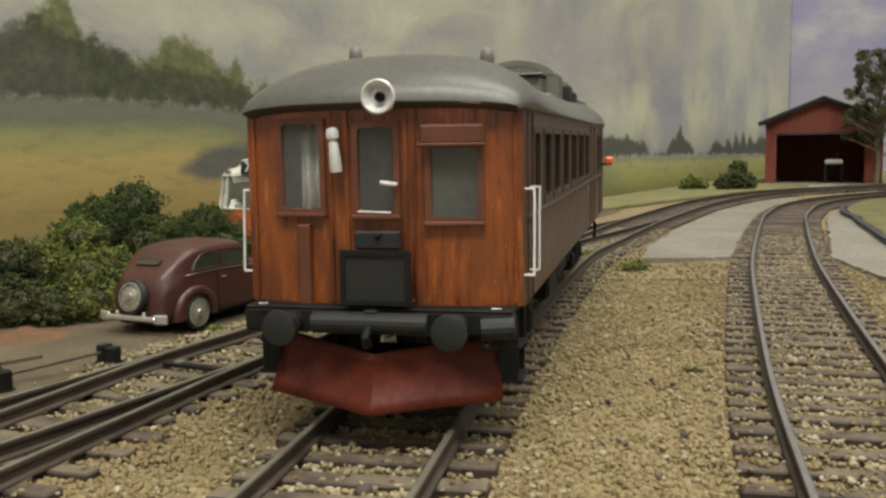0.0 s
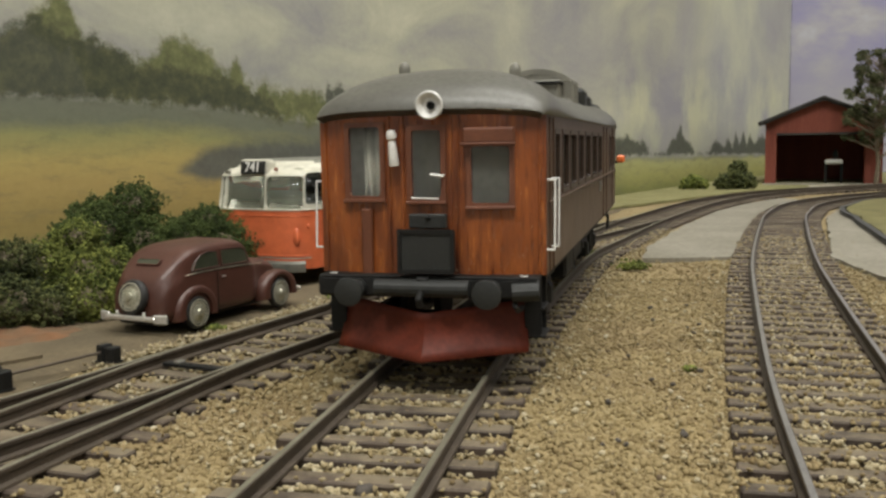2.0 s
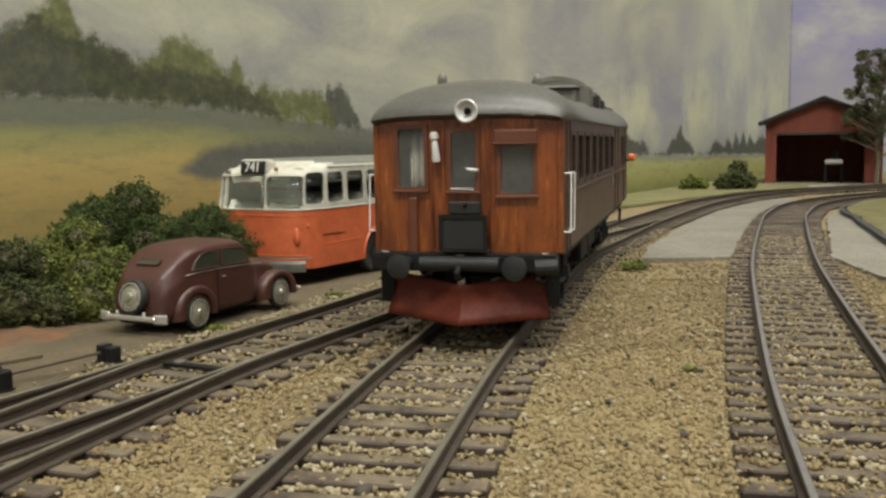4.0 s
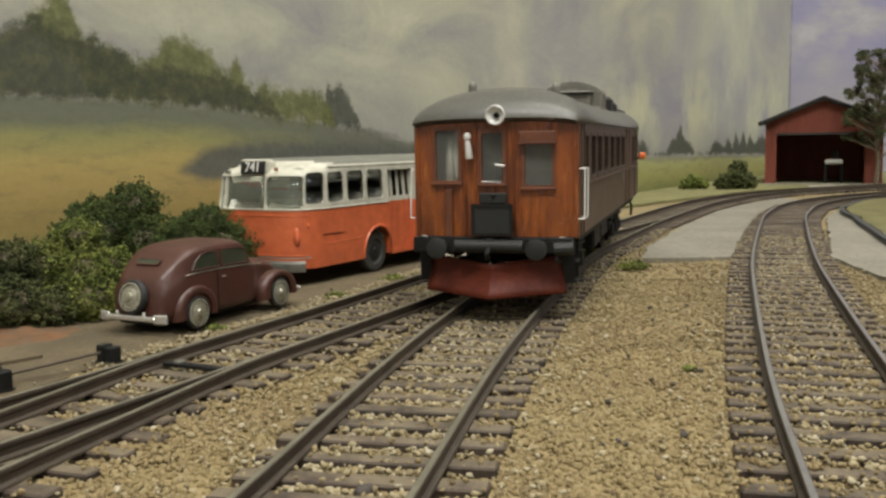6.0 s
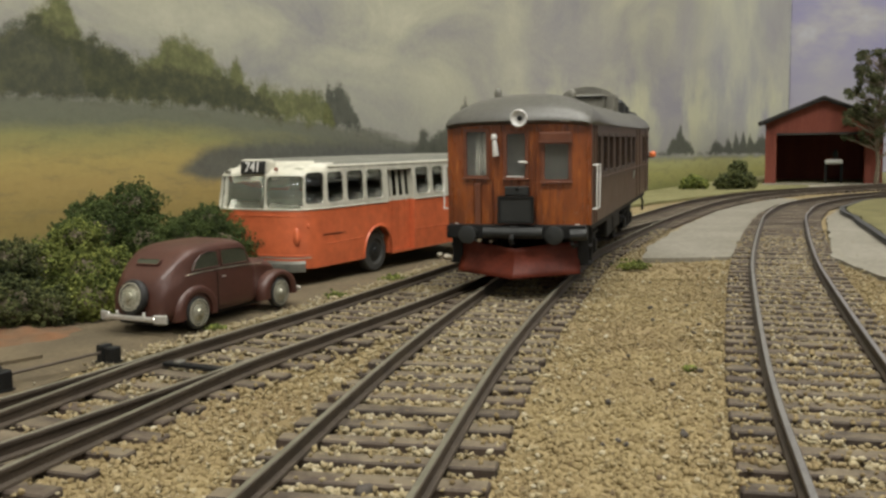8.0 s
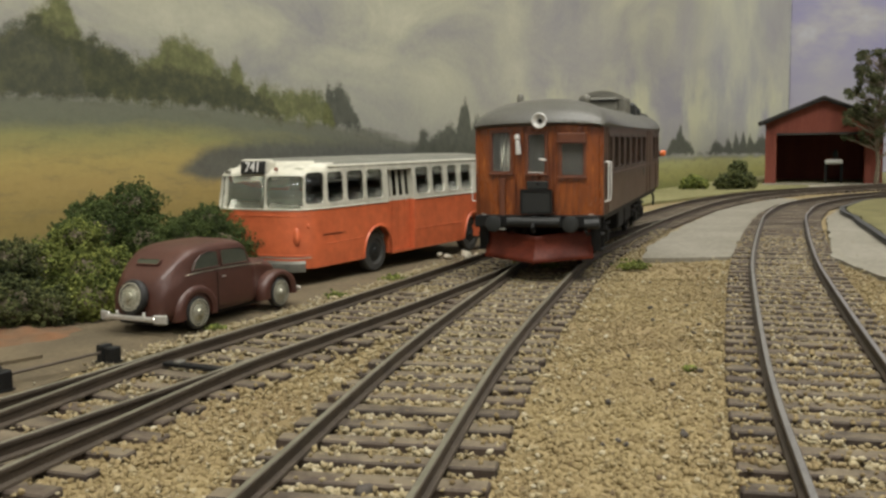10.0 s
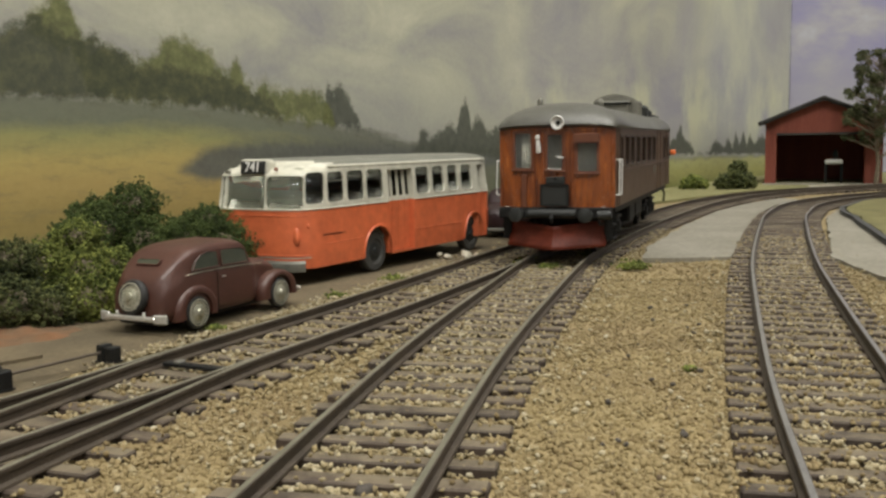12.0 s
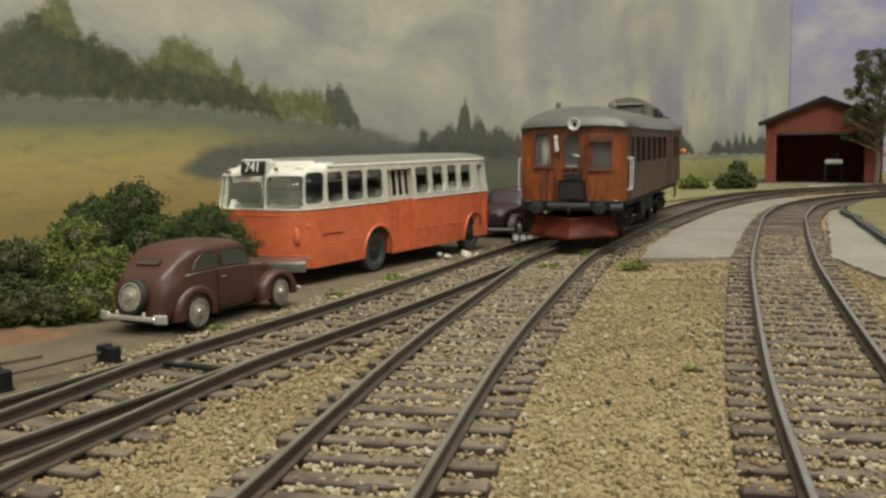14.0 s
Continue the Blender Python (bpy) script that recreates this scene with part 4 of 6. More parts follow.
    for x in (-0.89, 0.87):
        prof = [(0.02, -0.02), (0.14, -0.012), (0.18, 0.0), (0.185, 0.03), (0.17, 0.05), (0.08, 0.06), (0.075, 0.3), (0.11, 0.31), (0.12, 0.45), (0.02, 0.46)]
        part("buffer", lathe(bmesh.new(), prof, Matrix.Translation((x, 0.0, 1.15)) @ pose(0, 0, 0, -90), 26), M_DARKGREY, beam, smooth=40)
    hook = bmesh.new()
    tube(hook, [(0, 0.4, 1.12), (0, 0.16, 1.12), (0, 0.08, 1.06), (0, 0.12, 0.98), (0, 0.2, 0.97)], 0.045)
    box(hook, (0, 0.3, 1.24), (0.16, 0.1, 0.14), 0.02)
    part("coupling_hook", hook, M_BLACK, beam)
    for x in (1.15,):
        part("brake_hose", tube(bmesh.new(), [(x, 0.42, 1.0), (x + 0.02, 0.36, 0.95), (x + 0.03, 0.5, 0.88), (x + 0.06, 0.66, 0.9)], 0.035), M_BLACK, beam)
    for x in (-1.2, 1.28):
        part("lamp_bracket", box(bmesh.new(), (x, 0.36, 1.34), (0.1, 0.015, 0.012), 0.003), M_WHITE, beam)
    # steps under the cab doors
    for sd in (-1, 1):
        step = part("cab_step", box(bmesh.new(), (sd * 1.34, 1.05, 0.5), (0.26, 0.5, 0.05), 0.012), M_BLACK, t)
        part("upper_tread", box(bmesh.new(), (sd * 1.36, 1.05, 0.85), (0.2, 0.5, 0.04), 0.01), M_BLACK, step)
        for y in (0.82, 1.28):
            part("step_hanger", box(bmesh.new(), (sd * 1.32, y, 0.86), (0.22, 0.035, 0.74), 0.008), M_BLACK, step)
    part("air_tank", rod(bmesh.new(), (0.95, 1.35, 0.95), (0.95, 1.95, 0.95), 0.2, 14), M_BLACK, t)
    # snowplough: two curved blades meeting in a blunt nose
    bm = bmesh.new()
    for s in (-1, 1):
        rings = []
        for i in range(9):
            q = i / 8
            x = s * (0.0 + 1.28 * q)
            top, low = 0.84 + 0.13 * q, 0.25 + 0.07 * q
            ring = []
            for j in range(7):
                k = j / 6
                z = top + (low - top) * k
                y = 0.34 + 0.50 * q - 0.21 * k ** 1.6 * (1 - 0.25 * q) + 0.05 * math.sin(math.pi * k)
                ring.append(Vector((x * (0.93 + 0.07 * k), y, z)))
            rings.append(ring)
        loft(bm, rings, close_ends=False, loop=False)
    bmesh.ops.remove_doubles(bm, verts=bm.verts, dist=0.002)
    plow = part("snowplough", bm, M_PLOW, t, "red curved snowplough", smooth=30)
    so = plow.modifiers.new("thick", "SOLIDIFY")
    so.thickness, so.offset = 0.03 * U, 0
    for s in (-1, 1):
        part("stay", box(bmesh.new(), (s * 0.7, 0.95, 0.8), (0.06, 0.3, 0.2), 0.01), M_BLACK, plow)
    # interior bulkhead, seats' backs as a plain partition and floor
    part("cab_bulkhead", box(bmesh.new(), (0, 1.22, 2.35), (2.8, 0.06, 2.0)), M_CURTAIN, t, "pale grey cab partition")
    rows = []
    for i in range(25):
        x = -0.92 + 0.42 * i / 24
        rows.append([Vector((x, 0.86 + 0.035 * math.sin(i * 0.9), z)) for z in (1.9, 3.25)])
    bm = bmesh.new()
    loft(bm, rows, close_ends=False, loop=False)
    ob = part("curtain", bm, M_CURTAIN, t, "pale grey folded curtain", smooth=60)
    so = ob.modifiers.new("thick", "SOLIDIFY")
    so.thickness = 0.015 * U
    # tail signal at the far end
    sig = part("tail_signal", box(bmesh.new(), (1.66, 14.2, 2.5), (0.22, 0.12, 0.2), 0.05), M_ORANGE, t, "orange tail signal disc")
    part("signal_arm", rod(bmesh.new(), (1.45, 14.3, 2.42), (1.7, 14.2, 2.42), 0.03), M_BLACK, sig)
    part("rear_hose", tube(bmesh.new(), [(1.2, 14.6, 1.2), (1.3, 14.7, 0.9), (1.28, 14.65, 0.6)], 0.04), M_BLACK, t)
    # bogies with turning wheelsets
    sets = []
    for yb in (3.3, 11.8):
        bm = bmesh.new()
        for s in (-1, 1):
            box(bm, (s * 0.98, yb, 0.62), (0.12, 3.0, 0.22), 0.03)
            for a in (-1.0, 1.0):
                box(bm, (s * 1.02, yb + a, 0.5), (0.2, 0.36, 0.36), 0.05)
                box(bm, (s * 1.04, yb + a, 0.82), (0.12, 0.9, 0.09), 0.03)
            for a in (-0.35, 0.0, 0.35):
                rod(bm, (s * 1.05, yb + a, 0.34), (s * 1.05, yb + a, 0.95), 0.07, 10)
            box(bm, (s * 1.02, yb, 0.33), (0.16, 1.1, 0.08), 0.02)
        box(bm, (0, yb, 0.72), (2.0, 0.4, 0.3), 0.03)
        bogie = part("bogie", bm, M_BLACK, t, "black bogie frame")
        for a in (-1.0, 1.0):
            w = bmesh.new()
            rod(w, (-0.9, 0, 0), (0.9, 0, 0), 0.07, 10)
            for s in (-1, 1):
                prof = [(0.02, -0.05), (0.13, -0.05), (0.14, -0.02), (0.36, -0.015), (0.38, -0.05), (0.45, -0.05), (0.46, 0.04), (0.49, 0.045), (0.49, 0.07), (0.02, 0.07)]
                lathe(w, prof, Matrix.Translation((s * 0.74, 0, 0)) @ pose(0, 0, 0, 0, -90 * s, 0), 28)
                for q in range(6):
                    ang = q * math.pi / 3
                    ball(w, (s * 0.77, 0.26 * math.cos(ang), 0.26 * math.sin(ang)), 0.04, u=6, v=4)
            ws = part("wheelset", w, M_BLACK, bogie, "black steel wheelset", smooth=35)
            ws.matrix_basis = P(0, yb + a, 0.46)
            sets.append((ws, yb + a))
    for y, sx, sy in ((6.2, 2.0, 1.2), (8.6, 1.8, 1.6)):
        part("underfloor_box", box(bmesh.new(), (0, y, 0.82), (sx + 0.4, sy, 0.55), 0.05), M_BLACK, t)
    return t, sets


TRAIN, WHEELSETS = railcar()


# ---- the city bus ----
M_BUS_ORANGE = surface("orange_bus_paint", (0.60, 0.135, 0.052), (0.66, 0.16, 0.064), 0.8, 0.34, fine=3.5, relief=0.03)
M_BUS_CREAM = surface("cream_bus_paint", (0.52, 0.50, 0.405), (0.57, 0.55, 0.455), 0.8, 0.38, fine=3.5, relief=0.03)
M_BUS_ROOF = surface("grey_bus_roof", (0.15, 0.15, 0.122), (0.19, 0.187, 0.152), 0.8, 0.5, fine=16, relief=0.08)
M_TYRE = surface("grey_rubber", (0.04, 0.04, 0.036), (0.065, 0.063, 0.055), 4.0, 0.8, fine=25, relief=0.2)
M_BUS_INSIDE = surface("grey_green_interior", (0.34, 0.345, 0.27), (0.42, 0.425, 0.34), 1.5, 0.8, fine=10, relief=0.1)
M_SEAT = surface("grey_green_seat", (0.36, 0.37, 0.25), (0.45, 0.45, 0.32), 2.0, 0.7, fine=15, relief=0.1)
M_GREYMETAL = surface("grey_bumper", (0.13, 0.13, 0.11), (0.19, 0.185, 0.155), 3.0, 0.45, 0.2, fine=25, relief=0.1)
M_RED_LENS = surface("red_lens", (0.2, 0.06, 0.04), (0.26, 0.09, 0.06), 9.0, 0.3, fine=40, relief=0)
M_SIGN = material("black_sign", (0.012, 0.012, 0.012), 0.5)

M_SCREEN = glass_material("hazy_windscreen_acetate", (0.72, 0.75, 0.64), 0.03)
bsdf(M_SCREEN).inputs["Transmission Weight"].default_value = 0.94
BX, BW, BL, RF, RR = -0.25, 1.5, 9.5, 0.6, 0.35


def bus_path(n=26):
    """Outline of the bus in plan, from the rear end of one side round the bowed front, as (arc length, x, y)."""
    pts = [(BX + BW, BL - RR)]
    for a in np.linspace(0, math.pi, 2 * n):
        c, s = math.cos(a), math.sin(a)
        pts.append((BX + BW * math.copysign(abs(c) ** 0.52, c), 0.95 - 1.05 * s ** 0.52))
    pts += [(BX - BW + RR - RR * math.cos(a), BL - RR + RR * math.sin(a)) for a in np.linspace(0, math.pi / 2, 8)]
    pts += [(BX + BW - RR + RR * math.sin(a), BL - RR + RR * math.cos(a)) for a in np.linspace(0, math.pi / 2, 8)]
    p = np.array(pts)
    s = np.concatenate([[0], np.cumsum(np.hypot(*np.diff(p, axis=0).T))])
    return s, p


BUS_S, BUS_P = bus_path()


def bus_at(s, z, d):
    """A point of the bus skin; the sides lean in above the belt and the front rakes back."""
    x, y = np.interp(s, BUS_S, BUS_P[:, 0]), np.interp(s, BUS_S, BUS_P[:, 1])
    cx, cy = BX, BL / 2
    lean = d + 0.07 * max(0.0, (z - 1.86) / 0.9) + 0.05 * max(0.0, (0.8 - z) / 0.8)
    lean += 0.26 * max(0.0, (z - 2.66) / 0.2) ** 2 * min(1.0, max(0.0, (1.1 - y) / 0.8))
    kx, ky = (BW - lean) / BW, (BL / 2 - lean - (0.06 * max(0, z - 1.86) if y < 1 else 0)) / (BL / 2)
    return Vector((cx + (x - cx) * kx, cy + (y - cy) * ky, z))


def bus():
    k = 0.968
    t = thing("bus", "orange and cream city bus with route sign, parked beside the track", "bus", P(-4.23, 21.93, -0.285, 0, 0, -31) @ Matrix.Scale(k, 4))
    k0 = int(np.argmin(abs(BUS_P[:54, 0] - BX) + BUS_P[:54, 1]))

    def sy(y):
        """Arc length at a distance behind the nose, on the kerb side."""
        return float(np.interp(-y, -BUS_P[:k0 + 1, 1], BUS_S[:k0 + 1]))

    def sx(x):
        """Arc length across the nose."""
        return float(np.interp(-x, -BUS_P[1:54, 0], BUS_S[1:54]))

    wins = [(sy(b), sy(a), 1.97, 2.73) for a, b in ((0.2, 0.80), (0.95, 1.62), (1.78, 2.5), (2.63, 3.38), (5.03, 5.76), (5.93, 6.6), (6.81, 7.42), (7.6, 8.31))]
    left0 = float(BUS_S[53])
    wins += [(left0 + a, left0 + b, 1.97, 2.73) for a, b in ((0.1, 0.9), (1.1, 1.9), (2.1, 2.9), (3.1, 3.9), (4.1, 4.9), (5.1, 5.9), (6.1, 6.9), (7.1, 7.9))]
    shield = [(sx(1.14), sx(0.17), 1.86, 2.66), (sx(0.14), sx(-1.235), 1.86, 2.66), (sx(-1.265), sx(-1.56), 1.86, 2.66)]
    doors = [(sy(4.9), sy(3.6), 0.45, 2.73), (sy(9.14), sy(8.62), 0.45, 2.73)]
    arches = [(3.1, 0.66), (8.32, 0.6)]

    def solid(s, z):
        if any(a < s < b and lo < z < hi for a, b, lo, hi in wins + shield + doors):
            return False
        for base, sg in ((sy(0), -1), (left0, 1)):
            for y, r in arches:
                c = sy(y) if sg < 0 else left0 + y - 0.95
                if z < 1.3 and ((s - c) / r) ** 2 + ((z - 0.52) / 0.72) ** 2 < 1:
                    return False
        return True

    ext = [q for w in wins + shield + doors for q in w[:2]] + [float(q) for q in BUS_S]
    for base, sg in ((0, -1), (0, 1)):
        for y, r in arches:
            c = sy(y) if sg < 0 else left0 + y - 0.95
            ext += list(np.linspace(c - r, c + r, 13))
    ss = cuts(0, float(BUS_S[-1]), 0.6, ext)
    ss = [ss[0]] + [b for a, b in zip(ss, ss[1:]) if b - a > 0.004]
    zs = sorted({0.42, 0.52, 0.62, 0.72, 0.82, 0.92, 1.0, 1.06, 1.12, 1.18, 1.24, 0.45, 1.5, 1.83, 1.86, 1.97, 2.66, 2.73, 2.8, 2.86})
    bm = wall_cells(bmesh.new(), ss, zs, solid, bus_at, 0.06, lambda s, z: 0 if z < 1.84 else 1)
    bmesh.ops.remove_doubles(bm, verts=bm.verts, dist=0.0005)
    body = part("body", bm, [M_BUS_ORANGE, M_BUS_CREAM], t, "orange lower body and cream window band", smooth=35)
    # roof
    bm = bmesh.new()
    rings = []
    for z, inset in ((2.85, 0.0), (2.90, 0.02), (2.95, 0.06), (3.0, 0.16), (3.035, 0.34), (3.06, 0.62), (3.07, 0.95)):
        ring = []
        for s in np.linspace(0, float(BUS_S[-1]), 120, endpoint=False):
            p = bus_at(float(s), 2.85, inset)
            nose = max(0.0, 1.2 - p.y) / 1.2
            ring.append(Vector((p.x, p.y + nose * 3.0 * max(0.0, z - 2.85), z)))
        rings.append(ring)
    loft(bm, rings)
    for f in bm.faces:
        c = f.calc_center_median()
        f.material_index = 1 if c.y < 1.6 - 1.0 * min(1.0, max(0.0, c.z - 2.88) / 0.14) or c.z < 2.885 else 0
    part("roof", bm, [M_BUS_ROOF, M_BUS_CREAM], t, "grey roof with cream front", smooth=40)
    # glazing
    for a, b, lo, hi in wins + shield:
        bm = bmesh.new()
        n = 6
        grid = [[bm.verts.new(bus_at(a - 0.02 + (b - a + 0.04) * i / n, z, 0.04)) for z in (lo - 0.02, hi + 0.02)] for i in range(n + 1)]
        for g, h in zip(grid, grid[1:]):
            bm.faces.new((g[0], h[0], h[1], g[1]))
        ob = part("window_pane", bm, M_SCREEN if lo < 1.9 else M_DARKGLASS, body, smooth=60)
        so = ob.modifiers.new("thick", "SOLIDIFY")
        so.thickness = 0.015 * U
        ob.visible_shadow = False
        # frame with rounded inner corners
        g = bmesh.new()
        w, h = b - a, hi - lo
        inner = rounded(w - 0.01, h - 0.01, min(0.13 if lo > 1.9 else 0.16 if a < sx(0.5) else 0.05, w * 0.3), 5)
        e = 0.035 if lo > 1.9 else 0.012
        outer = [(max(-w / 2 - e, min(w / 2 + e, x * 4)), max(-h / 2 - e, min(h / 2 + e, y * 4))) for x, y in inner]
        vs = [[g.verts.new(bus_at((a + b) / 2 + x, (lo + hi) / 2 + y, d)) for x, y in o] for o, d in ((outer, -0.006), (inner, -0.006), (inner, 0.035))]
        for p, q in zip(vs, vs[1:]):
            for i in range(len(inner)):
                n = (i + 1) % len(inner)
                g.faces.new((p[i], p[n], q[n], q[i]))
        part("window_frame", g, M_BUS_CREAM, body)
    for a, b, lo, hi in (wins[1],):
        part("sliding_sash", box(bmesh.new(), bus_at((a + b) / 2, 2.5, 0.02), (0.02, b - a, 0.025)), M_GREYMETAL, body)
    # windscreen pillars
    for s in (sx(0.155), sx(-1.25)):
        part("pillar", rod(bmesh.new(), bus_at(s, 1.86, 0.0), bus_at(s, 2.66, 0.0), 0.016, 8), M_BUS_CREAM, body)
    # folding doors: four leaves with tall panes
    for (a, b, lo, hi), leaves in zip(doors, (4, 2)):
        w = (b - a) / leaves
        for i in range(leaves):
            s0, s1 = a + i * w, a + (i + 1) * w
            door = part("door_leaf", wall_cells(bmesh.new(), [s0 + 0.006, s0 + 0.06, s1 - 0.06, s1 - 0.006], [lo, 1.84, 1.97, 2.66, hi], lambda s, z, s0=s0, s1=s1: not (1.97 < z < 2.66 and s0 + 0.06 < s < s1 - 0.06), lambda s, z, d: bus_at(s, z, d + 0.13), 0.04, lambda s, z: 0 if z < 1.84 else 1), [M_BUS_ORANGE, M_BUS_CREAM], t)
            bm = bmesh.new()
            bm.faces.new([bm.verts.new(bus_at(s, z, 0.155)) for s, z in ((s0 + 0.04, 1.95), (s1 - 0.04, 1.95), (s1 - 0.04, 2.68), (s0 + 0.04, 2.68))])
            ob = part("window_pane", bm, M_DARKGLASS, door)
            ob.visible_shadow = False
            so = ob.modifiers.new("thick", "SOLIDIFY")
            so.thickness = 0.015 * U
        # jambs of the doorway, and its head
        for e, sg in ((a, 1), (b, -1)):
            for z0, z1, mat in ((lo, 1.84, M_BUS_ORANGE), (1.84, hi, M_BUS_CREAM)):
                bm = bmesh.new()
                loft(bm, [[bus_at(e, z, -0.012), bus_at(e + sg * 0.03, z, -0.012), bus_at(e + sg * 0.03, z, 0.2), bus_at(e, z, 0.2)] for z in (z0, z1)])
                part("door_jamb", bm, mat, body)
        bm = bmesh.new()
        loft(bm, [[bus_at(e, hi - 0.03, 0.0), bus_at(e, hi, 0.0), bus_at(e, hi, 0.2), bus_at(e, hi - 0.03, 0.2)] for e in (a, b)])
        part("door_head", bm, M_BUS_CREAM, body)
    # belt and skirt mouldings
    for z, r, mat in ((1.845, 0.02, M_BUS_CREAM), (0.98, 0.012, M_BUS_ORANGE), (2.85, 0.028, M_BUS_CREAM)):
        for lo, hi in ((0.0, sy(4.92)), (sy(3.58), float(BUS_S[-1]))) if z < 2.5 else ((0.0, sy(1.05)), (left0 + 0.1, float(BUS_S[-1]))):
            if z < 1.2:
                lo, hi = (sy(7.6), sy(4.95)) if lo == 0.0 else (sy(2.4), sy(0.9))
            st = [lo] + [float(q) for q in BUS_S if lo < q < hi] + [hi]
            part("moulding", tube(bmesh.new(), [bus_at(s, z, 0.0) for s in st], r, 6), mat, body)
    for z, d, r, mat in ((1.70, 0.0, 0.014, M_BUS_ORANGE), (0.74, -0.005, 0.018, M_BUS_ORANGE), (0.685, 0.0, 0.012, M_BUS_CREAM)):
        part("front_moulding", tube(bmesh.new(), [bus_at(float(q), z, d) for q in np.linspace(sx(1.2), sx(-1.6), 25)], r, 6), mat, body)
    for y, r in arches:
        for side in (1, -1):
            part("wheel_arch", tube(bmesh.new(), [bus_at(sy(y + r * math.cos(a)) if side > 0 else left0 + y - 0.95 + r * math.cos(a), 0.52 + 0.72 * math.sin(a), -0.012) for a in np.linspace(-0.1, math.pi + 0.1, 15)], 0.028, 6), M_BUS_ORANGE, body)
            lining = bmesh.new()
            loft(lining, [[bus_at(sy(y + k * r * math.cos(a)) if side > 0 else left0 + y - 0.95 + k * r * math.cos(a), max(0.43, 0.52 + k * 0.72 * math.sin(a)), d) for k, d in ((1.01, 0.0), (0.97, 0.0), (0.97, 0.24), (1.01, 0.24))] for a in np.linspace(-0.1, math.pi + 0.1, 19)])
            part("arch_lining", lining, M_BUS_ORANGE, body, smooth=40)
    # front furniture
    sign = part("route_sign", box(bmesh.new(), (-0.28, 0.2, 2.86), (0.9, 0.36, 0.38), 0.09, 0, 0, -9, 2), M_BUS_CREAM, t, "cream route sign box with black panel")
    part("sign_panel", box(bmesh.new(), (-0.27, 0.012, 2.86), (0.78, 0.03, 0.31), 0.02, 0, 0, -9), M_SIGN, sign)
    cu = bpy.data.curves.new("route_number", "FONT")
    cu.body, cu.size, cu.align_x, cu.align_y, cu.extrude, cu.offset = "741", 0.33 * U, "CENTER", "CENTER", 0.004 * U, 0.006 * U
    cu.materials.append(M_WHITE)
    num = new("route_number", cu)
    num.parent, num.matrix_basis = sign, P(-0.27, -0.012, 2.862, 81, 0, 0)
    tagged(num, "white route number 741")
    part("marker_lamp", lathe(bmesh.new(), [(0.05, -0.03), (0.045, 0.02), (0.01, 0.035)], Matrix.Translation((0.42, 0.05, 2.82)) @ pose(0, 0, 0, 80), 14), M_RED_LENS, t, "small red marker lamp")
    part("maker_badge", box(bmesh.new(), (-1.2, 0.12, 2.74), (0.26, 0.04, 0.08), 0.01, -20), M_GREYMETAL, t)
    bumper = bmesh.new()
    st = [float(q) for q in np.linspace(sx(1.12), sx(-1.6), 21)]
    rings = []
    for s in st:
        o = [bus_at(s, 0.9, -0.09), bus_at(s, 0.9, -0.1), bus_at(s, 0.9, -0.1), bus_at(s, 0.9, -0.05), bus_at(s, 0.9, 0.0), bus_at(s, 0.9, 0.0)]
        rings.append([Vector((p.x, p.y, z)) for p, z in zip(o, (0.36, 0.4, 0.56, 0.62, 0.62, 0.36))])
    loft(bumper, rings)
    part("bumper", bumper, M_GREYMETAL, t, "grey wrap-round bumper", smooth=40)
    for s in (sx(0.98), sx(-1.2)):
        p = bus_at(s, 0.9, 0)
        out = (p - Vector((BX, 2.0, p.z))).normalized()
        ball_bm = ball(bmesh.new(), p + Vector((0, 0, 0.3)), 0.12, (0.8, 0.55, 1.85), 16, 12)
        part("headlight_housing", ball_bm, M_BUS_ORANGE, t, smooth=60)
        part("indicator", ball(bmesh.new(), bus_at(s - 0.3 if s < sx(0) else s + 0.3, 1.45, -0.005), 0.05, (0.7, 0.7, 1.3)), M_BUS_ORANGE, t, smooth=60)
    part("panel_line", box(bmesh.new(), bus_at(sy(1.2), 1.2, -0.004), (0.012, 0.9, 0.02)), M_BLACK, body)
    part("filler_flap", box(bmesh.new(), bus_at(sy(6.9), 1.52, -0.01), (0.02, 0.1, 0.14), 0.005), M_BUS_ORANGE, body)
    # floor, engine tunnel and seats
    part("floor_pan", box(bmesh.new(), (BX, BL / 2, 0.75), (2.3, 9.0, 0.08)), M_BUS_INSIDE, t)
    part("ceiling_lining", box(bmesh.new(), (BX, BL / 2, 2.82), (2.3, 8.8, 0.03)), M_BUS_INSIDE, t)
    for i in range(7):
        for x in (-0.85, 0.55):
            seat = box(bmesh.new(), (x, 1.4 + i * 1.05, 1.55), (0.85, 0.14, 0.75), 0.06, 0, 0, -8, 2)
            box(seat, (x, 1.15 + i * 1.05, 1.2), (0.85, 0.45, 0.12), 0.04)
            part("seat", seat, M_SEAT, t, smooth=40)
